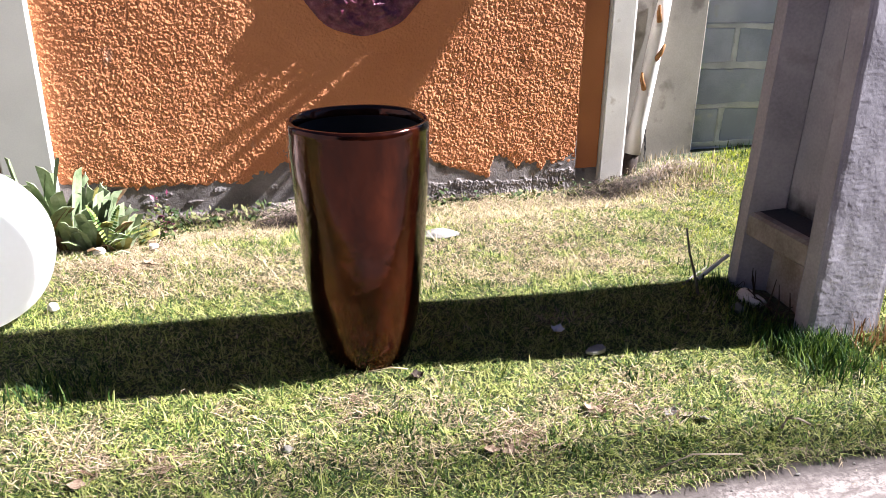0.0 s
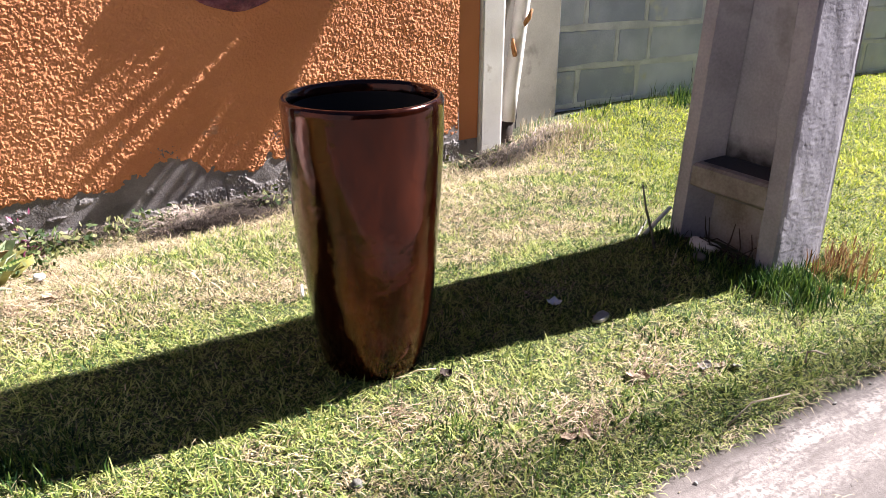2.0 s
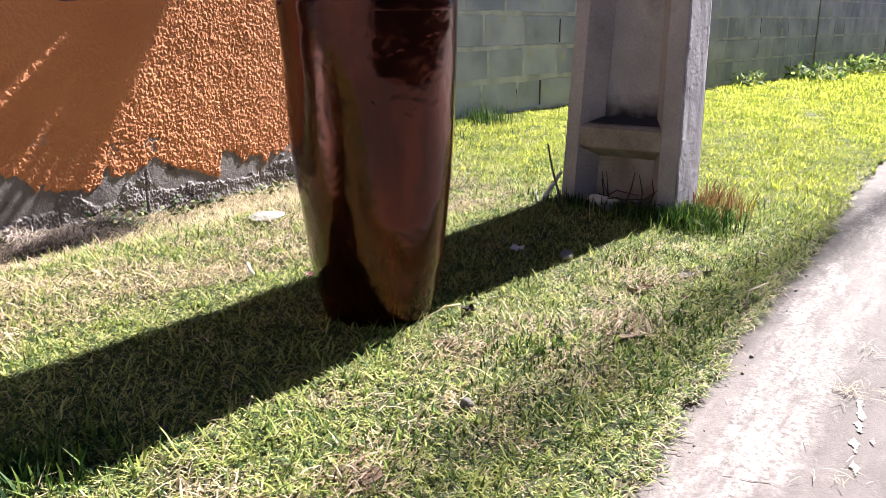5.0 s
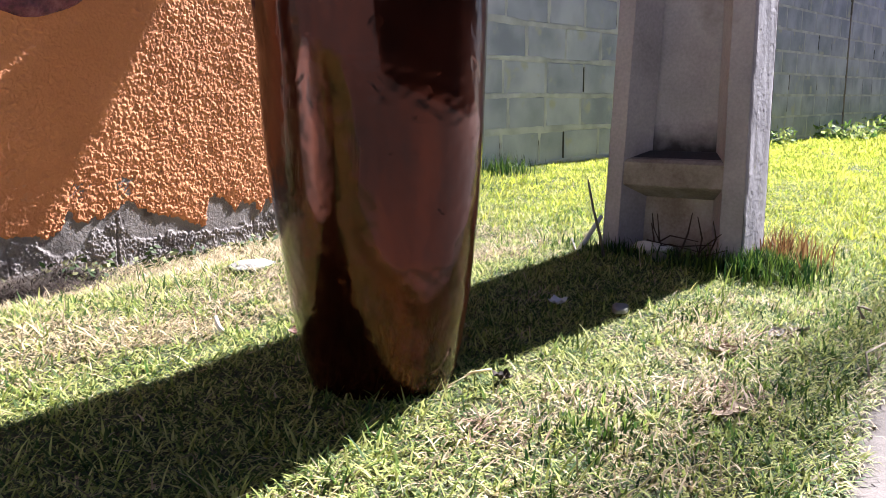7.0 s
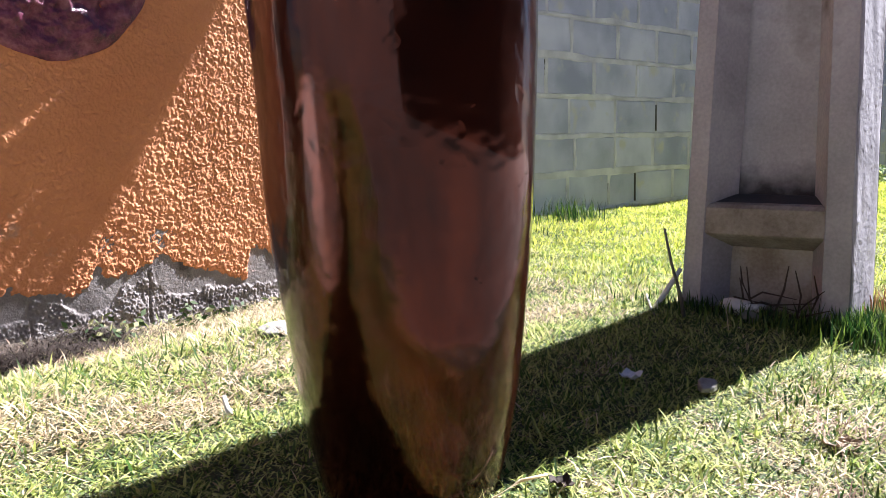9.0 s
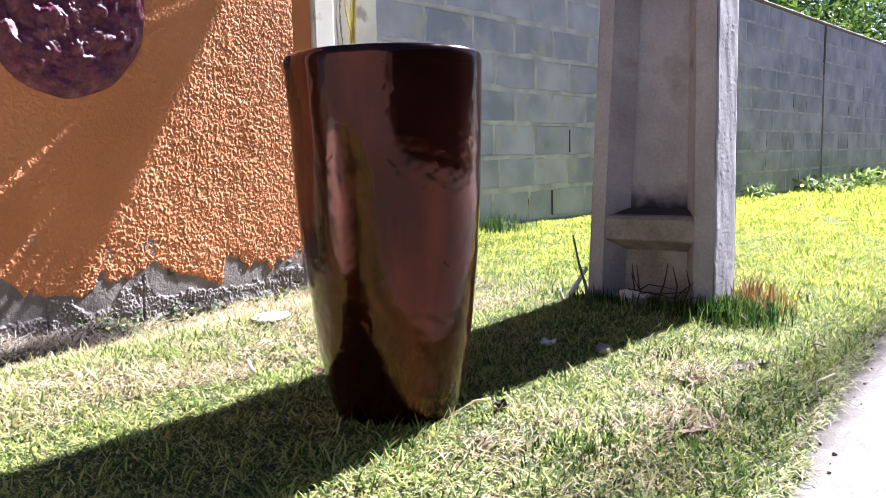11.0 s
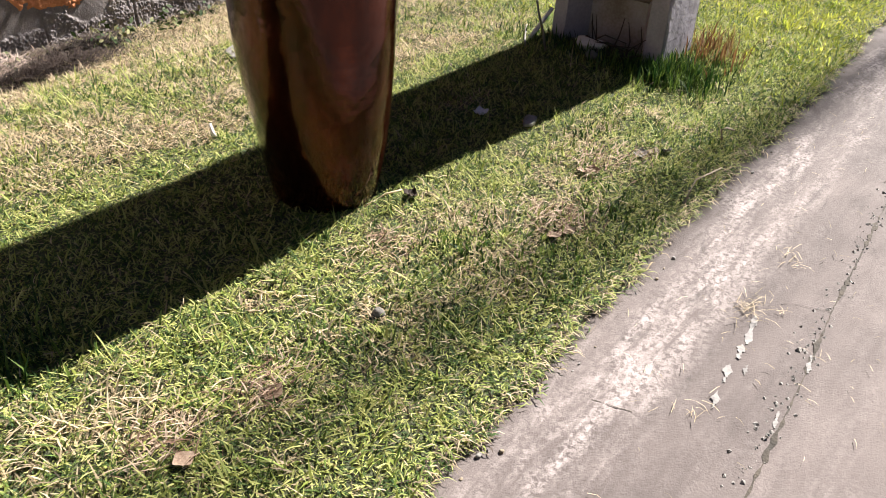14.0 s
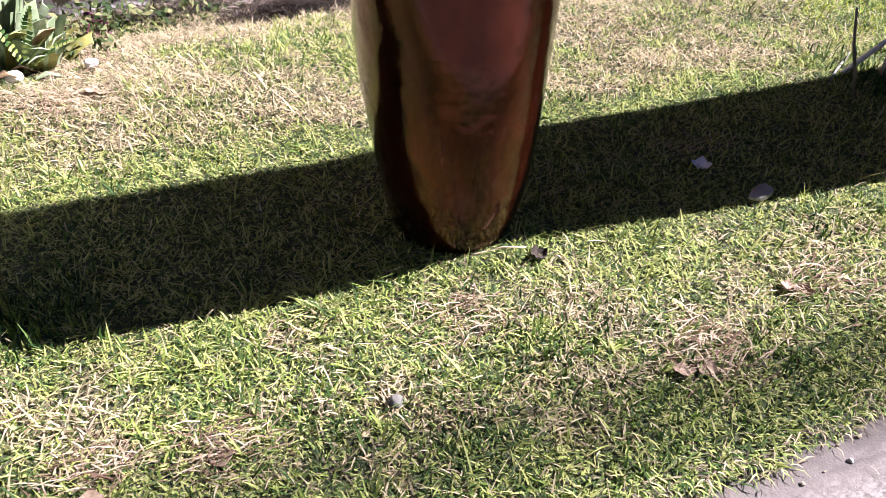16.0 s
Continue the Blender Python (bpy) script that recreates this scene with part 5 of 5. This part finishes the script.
for k, pts in enumerate([[(0, 0, 0), (0.0, 0.03, 0.05), (0.0, 0.04, 0.13)], [(0, 0.03, 0.05), (0, 0.0, 0.07), (0, -0.08, 0.06)], [(0, 0.03, 0.05), (0.0, 0.05, 0.09), (0, 0.055, 0.13)], [(0, -0.03, 0.02), (0, -0.05, 0.08), (0, -0.06, 0.14)], [(0, -0.08, 0.0), (0, -0.09, 0.07), (0, -0.075, 0.13)], [(0, 0.06, 0.03), (0, 0.0, 0.045), (0, -0.09, 0.03)], [(0.01, -0.10, 0.0), (0.012, -0.125, 0.07), (0.01, -0.115, 0.12)], [(0.005, 0.07, 0.05), (0, -0.02, 0.04), (-0.005, -0.12, 0.055)],
                         [(0, -0.06, 0.0), (0.005, -0.10, 0.05), (0.008, -0.14, 0.085)], [(0.01, 0.045, 0.0), (0.012, 0.052, 0.06), (0.01, 0.06, 0.10)], [(-0.01, -0.02, 0.02), (-0.012, -0.09, 0.02), (-0.02, -0.16, 0.045)]]):
    part("twig", tube(pts, [0.003, 0.0025, 0.0012], 6), M_DARKTWIG, dead)


# ---- road details ----
# each crack is a thin dark strip lying just above the concrete
def crack(pts, width, seed, mat, label):
    r = random.Random(seed)
    line = []
    for a, b in zip(pts, pts[1:]):
        n = max(3, int(math.hypot(b[0] - a[0], b[1] - a[1]) / 0.012))
        line += [(a[0] + (b[0] - a[0]) * k / n + r.uniform(-0.0015, 0.0015), a[1] + (b[1] - a[1]) * k / n + r.uniform(-0.0015, 0.0015)) for k in range(n)]
    v, f = [], []
    for k, (x, y) in enumerate(line):
        w = width * (0.12 + 0.5 * r.random() ** 2) * (1.6 if math.sin(23 * x + seed) > 0.3 else 0.7) / 2
        z = float(road_z(x, y)) + 0.0015
        v += [(x - w * 0.5, y - w, z), (x + w * 0.5, y + w, z)]
        if k:
            f.append((2 * k - 2, 2 * k, 2 * k + 1, 2 * k - 1))
    return tagged(part("crack", mesh_of("crack", v, f, mat)), label, "crack", kind="structure")


crack([(0.486, -0.695), (0.455, -0.75), (0.40, -0.823)], 0.005, 1, M_CRACK, "dark crack strip laid on the concrete")
crack([(2.4, -0.985), (1.6, -1.01), (0.95, -1.036), (0.76, -1.045), (0.42, -1.06), (0.14, -1.08), (-0.12, -1.093), (-0.5, -1.11)], 0.016, 2, M_CRACK, "long dirt-filled crack along the concrete")
crack([(0.42, -1.058), (0.395, -1.0), (0.37, -0.959)], 0.006, 3, M_CRACK, "dark crack strip laid on the concrete")
crack([(-0.1, -0.72), (-0.14, -0.80), (-0.12, -0.88)], 0.004, 4, M_CRACK, "fine crack in the concrete")


M_CHALK = material("worn whitish paint", [(0.17, 0.155, 0.145), (0.27, 0.255, 0.24)], 40, 0.85, 0.3, 200)


def splash(x, y, length, wide, seed):
    """A worn stroke of paint: a ragged strip drawn out along the road."""
    r = random.Random(seed)
    v, f = [], []
    n = 22
    for k in range(n + 1):
        q = k / n
        cx = x + length * (q - 0.5)
        cy = y + 0.17 * length * (q - 0.5) + r.uniform(-0.002, 0.002)
        w = wide * math.sin(math.pi * (0.04 + 0.92 * q)) * (0.65 + 0.35 * math.sin(9 * q + seed)) * r.uniform(0.8, 1.0) / 2
        z = float(road_z(cx, cy)) + 0.0022
        v += [(cx, cy - w, z), (cx + r.uniform(-0.002, 0.002), cy + w, z)]
        if k:
            f.append((2 * k - 2, 2 * k, 2 * k + 1, 2 * k - 1))
    return tagged(part("paint_mark", mesh_of("paint_mark", v, f, M_CHALK)), "worn whitish stroke of dried paint on the concrete", "paint mark", "paint strokes on the road")


for k, (x, y, q, w) in enumerate([(0.245, -0.950, 0.10, 0.024), (0.165, -0.957, 0.05, 0.022), (0.09, -0.960, 0.06, 0.02), (0.005, -0.971, 0.05, 0.018), (0.12, -0.985, 0.03, 0.01), (0.22, -1.075, 0.06, 0.012), (0.03, -1.075, 0.05, 0.012)]):
    splash(x, y, q, w, k)


def road_straw(x, y, count, spread, seed, ln0=0.03):
    r = np.random.RandomState(seed)
    bx, by = x + spread * r.normal(size=count) * 0.5, y + spread * r.normal(size=count) * 0.35
    base = np.stack([bx, by, road_z(bx, by) + 0.003 + 0.006 * r.uniform(size=count)], -1)
    a, ln = r.uniform(0, 6.283, count), ln0 * r.uniform(0.5, 1.6, count)
    tip = base + np.stack([ln * np.cos(a), ln * np.sin(a), r.uniform(-0.002, 0.006, count)], -1)
    strips("straw", base, tip, np.stack([0.12 * ln, 0 * ln, 0.05 * ln], -1), 0.0010 * r.uniform(0.6, 1.4, count), M_STRAW, "wisps of dry straw lying on the concrete", "straw")


road_straw(0.317, -0.929, 55, 0.055, 61, 0.032)
road_straw(0.556, -0.925, 20, 0.05, 62, 0.028)
road_straw(-0.043, -0.95, 14, 0.05, 65, 0.03)
road_straw(0.35, -1.07, 90, 0.75, 66, 0.018)
road_straw(0.4, -0.735, 160, 1.3, 63, 0.022)
road_straw(1.8, -0.76, 200, 1.3, 64)


def crack_crumbs():
    """Crumbs of concrete and soil lying in and beside the long crack: small uneven pyramids in one mesh."""
    r = np.random.RandomState(91)
    n = 420
    x = r.uniform(-0.5, 2.2, n)
    y = -1.07 + 0.043 * x + 0.014 * r.normal(size=n)
    c = np.stack([x, y, road_z(x, y)], -1)
    q = r.uniform(0.0012, 0.006, (n, 1)) * np.where(r.uniform(size=(n, 1)) < 0.15, 1.6, 1.0)
    a = r.uniform(0, 6.283, n)
    ring = [c + q * np.stack([np.cos(a + t), 0.8 * np.sin(a + t), 0 * a], -1) for t in (0, 1.7, 3.1, 4.6)]
    top = c + q * np.stack([0.3 * np.cos(a), 0.3 * np.sin(a), 0.7 + 0 * a], -1)
    v = np.stack([*ring, top], 1).reshape(-1, 3)
    o = 5 * np.arange(n)
    f = [[int(k + j), int(k + (j + 1) % 4), int(k + 4)] for k in o for j in range(4)]
    tagged(part("crumbs", mesh_of("crumbs", v, f, M_STONE), M_STONE), "crumbs of concrete and soil along the road's crack", "crumbs", kind="stuff")


crack_crumbs()


def ragged_edge(count, seed, mat, length, label):
    """Blades and roots of the turf that hang over the road's edge."""
    r = np.random.RandomState(seed)
    x = r.uniform(-1.3, 3.0, count)
    y = kerb(x) + r.normal(0.006, 0.012, count)
    ok = wobble(x, y, 14.0) + 0.4 * r.normal(size=count) > -0.35
    x, y = x[ok], y[ok]
    n = len(x)
    base = np.stack([x, y + 0.012, np.where(y > kerb(x), lawn_z(x, y), road_z(x, y)) + 0.004], -1)
    a, ln = r.normal(-1.57, 0.9, n), length * r.uniform(0.4, 1.5, n)
    tip = base + np.stack([ln * np.cos(a), ln * np.sin(a), r.uniform(-0.3, 0.2, n) * ln], -1)
    tip[:, 2] = np.maximum(tip[:, 2], road_z(tip[:, 0], tip[:, 1]) + 0.002)
    return strips("turf_fringe", base, tip, np.stack([0 * ln, 0 * ln, 0.25 * ln], -1), 0.0024 * r.uniform(0.6, 1.4, n), mat, label, "grass")


ragged_edge(5000, 81, M_FRESH, 0.021, "green blades hanging over the road's edge")
ragged_edge(1700, 82, M_STRAW, 0.028, "dry roots and straw hanging over the road's edge")
ragged_edge(4500, 83, M_LITTER, 0.017, "dark roots and soil crumbs along the road's edge")


def edge_stones():
    r = random.Random(8)
    for k in range(20):
        x = -0.6 + 2.6 * r.random()
        y = float(kerb(x)) - r.uniform(0.005, 0.05)
        s = r.uniform(0.002, 0.006)
        ob = rock("pebble", x, y, (s, s * 0.8, s * 0.6), M_STONE if r.random() < 0.6 else M_TWIG, 100 + k, "small pebble or crumb of soil at the road's edge", "pebble")
        ob.location.z = float(road_z(x, y)) + s * 0.4
        tagged(ob, group="pebbles along the road's edge")


edge_stones()


# ---- trees behind the block wall ----
def tree(x, y, high, crown, seed):
    r = random.Random(seed)
    ob = empty("tree", (x, y, 0.0))
    tagged(ob, "leafy green broadleaf tree behind the block wall", "tree", "trees behind the wall")
    top = Vector((r.uniform(-0.3, 0.3), r.uniform(-0.3, 0.3), high * 0.75))
    part("trunk", tube([(0, 0, -0.2), top * 0.4 + Vector((0.1, 0, 0)), top], [0.16, 0.12, 0.05], 9), M_BARK, ob, smooth=True)
    tips = []
    for k in range(9):
        q = r.uniform(0.35, 0.9)
        a = 6.283 * k / 9 + r.uniform(-0.3, 0.3)
        s = top * q
        e = s + Vector((math.cos(a), math.sin(a), r.uniform(0.2, 0.8))) * crown * r.uniform(0.5, 0.85)
        part("limb", tube([s, s.lerp(e, 0.5) + Vector((0, 0, 0.1)), e], [0.05, 0.035, 0.015], 6), M_BARK, ob, smooth=True)
        tips += [e, s.lerp(e, 0.6)]
    rr = np.random.RandomState(seed)
    n = 9000
    t = np.array([tuple(p) for p in tips] + [tuple(top)])[rr.randint(0, len(tips) + 1, n)]
    c = t + rr.normal(size=(n, 3)) * crown * 0.24
    u = rr.normal(size=(n, 3))
    u /= np.linalg.norm(u, axis=1)[:, None]
    w = np.cross(u, rr.normal(size=(n, 3)))
    w /= np.linalg.norm(w, axis=1)[:, None]
    s = rr.uniform(0.05, 0.10, (n, 1))
    v = np.stack([c, c + u * s + w * s * 0.4, c + u * s * 2, c + u * s - w * s * 0.4], 1).reshape(-1, 3)
    part("crown", mesh_of("crown", v, (4 * np.arange(n))[:, None] + np.arange(4)[None], M_LEAF), M_LEAF, ob)


tree(10.5, 3.2, 3.6, 1.5, 1)
tree(13.5, 3.4, 4.0, 1.8, 2)
tree(17.5, 3.0, 4.4, 2.0, 3)
tree(23.0, 1.5, 5.0, 2.4, 4)


# ---- the blocks of the wall ----
far_v, far_f = [], []
for r_i, js in enumerate(rows_u):
    for a, b in zip(js, js[1:]):
        z = BED0 + 0.2 * r_i + 0.007
        if a < 10.2:
            ob = part("block", block_mesh(b - a, rng.randint(0, 3)), M_BLOCK, bw)
            ob.location = (a + 0.007, rng.uniform(-0.0015, 0.0015), z)
            if rng.random() < 0.22 and r_i < 6:
                h0 = rng.uniform(0.0, 0.06)
                # a black box stands for the shade inside an open joint
                part("joint_shade", box((b - 0.0105, 0.003, z + h0), (b + 0.003, 0.0085, z + rng.uniform(0.11, 0.185)), 0.0, 0.0015, r_i), M_SOOT_GAP, bw)
        else:
            o = len(far_v)
            x0, x1, y0, z1 = a + 0.007, b - 0.007, rng.uniform(-0.001, 0.003), z + 0.186
            far_v += [(x0, y0, z), (x1, y0, z), (x1, y0, z1), (x0, y0, z1), (x0, 0.05, z), (x1, 0.05, z), (x1, 0.05, z1), (x0, 0.05, z1)]
            far_f += [(o, o + 1, o + 2, o + 3), (o, o + 4, o + 5, o + 1), (o + 1, o + 5, o + 6, o + 2), (o + 2, o + 6, o + 7, o + 3), (o + 3, o + 7, o + 4, o)]
tagged(part("far_blocks", mesh_of("far_blocks", far_v, far_f, M_BLOCK), M_BLOCK, bw), kind="stuff")


# ---- ragged mortar squeezed out of the joints ----
def mortar_bead(a, b, upright, at_u=0.0, seed=0):
    """A ragged strip of mortar along a bed joint (from a to b along the wall) or up a head joint."""
    r = random.Random(seed)
    n = max(4, int((b - a) / (0.014 if upright else 0.03)))
    v, f = [], []
    lo = hi = 0.007
    for k in range(n + 1):
        t = a + (b - a) * k / n
        lo = min(0.02, max(0.003, lo + r.uniform(-0.004, 0.004)))
        hi = min(0.02, max(0.003, hi + r.uniform(-0.004, 0.004)))
        y = -0.0016 - 0.001 * r.random()
        for w, yy in ((-lo - 0.004, 0.0015), (-lo, y), (hi, y), (hi + 0.004, 0.0015)):
            v.append((at_u + w, yy, t) if upright else (t, yy, at_u + w))
        if k:
            o = 4 * k
            for q in range(3):
                f.append((o - 4 + q, o - 3 + q, o + 1 + q, o + q))
    return mesh_of("mortar_bead", v, f, M_MORTAR)


for r_i, js in enumerate(rows_u[:8]):
    part("mortar_bead", mortar_bead(U0, along(7.0), False, BED0 + 0.2 * r_i, 300 + r_i), M_MORTAR, bw)
    for k, u in enumerate(js[1:]):
        if u < along(7.0) and rng.random() < 0.7:
            z = BED0 + 0.2 * r_i
            part("mortar_bead", mortar_bead(z + 0.01, z + 0.19, True, u - 0.002, 400 + 31 * r_i + k), M_MORTAR, bw)
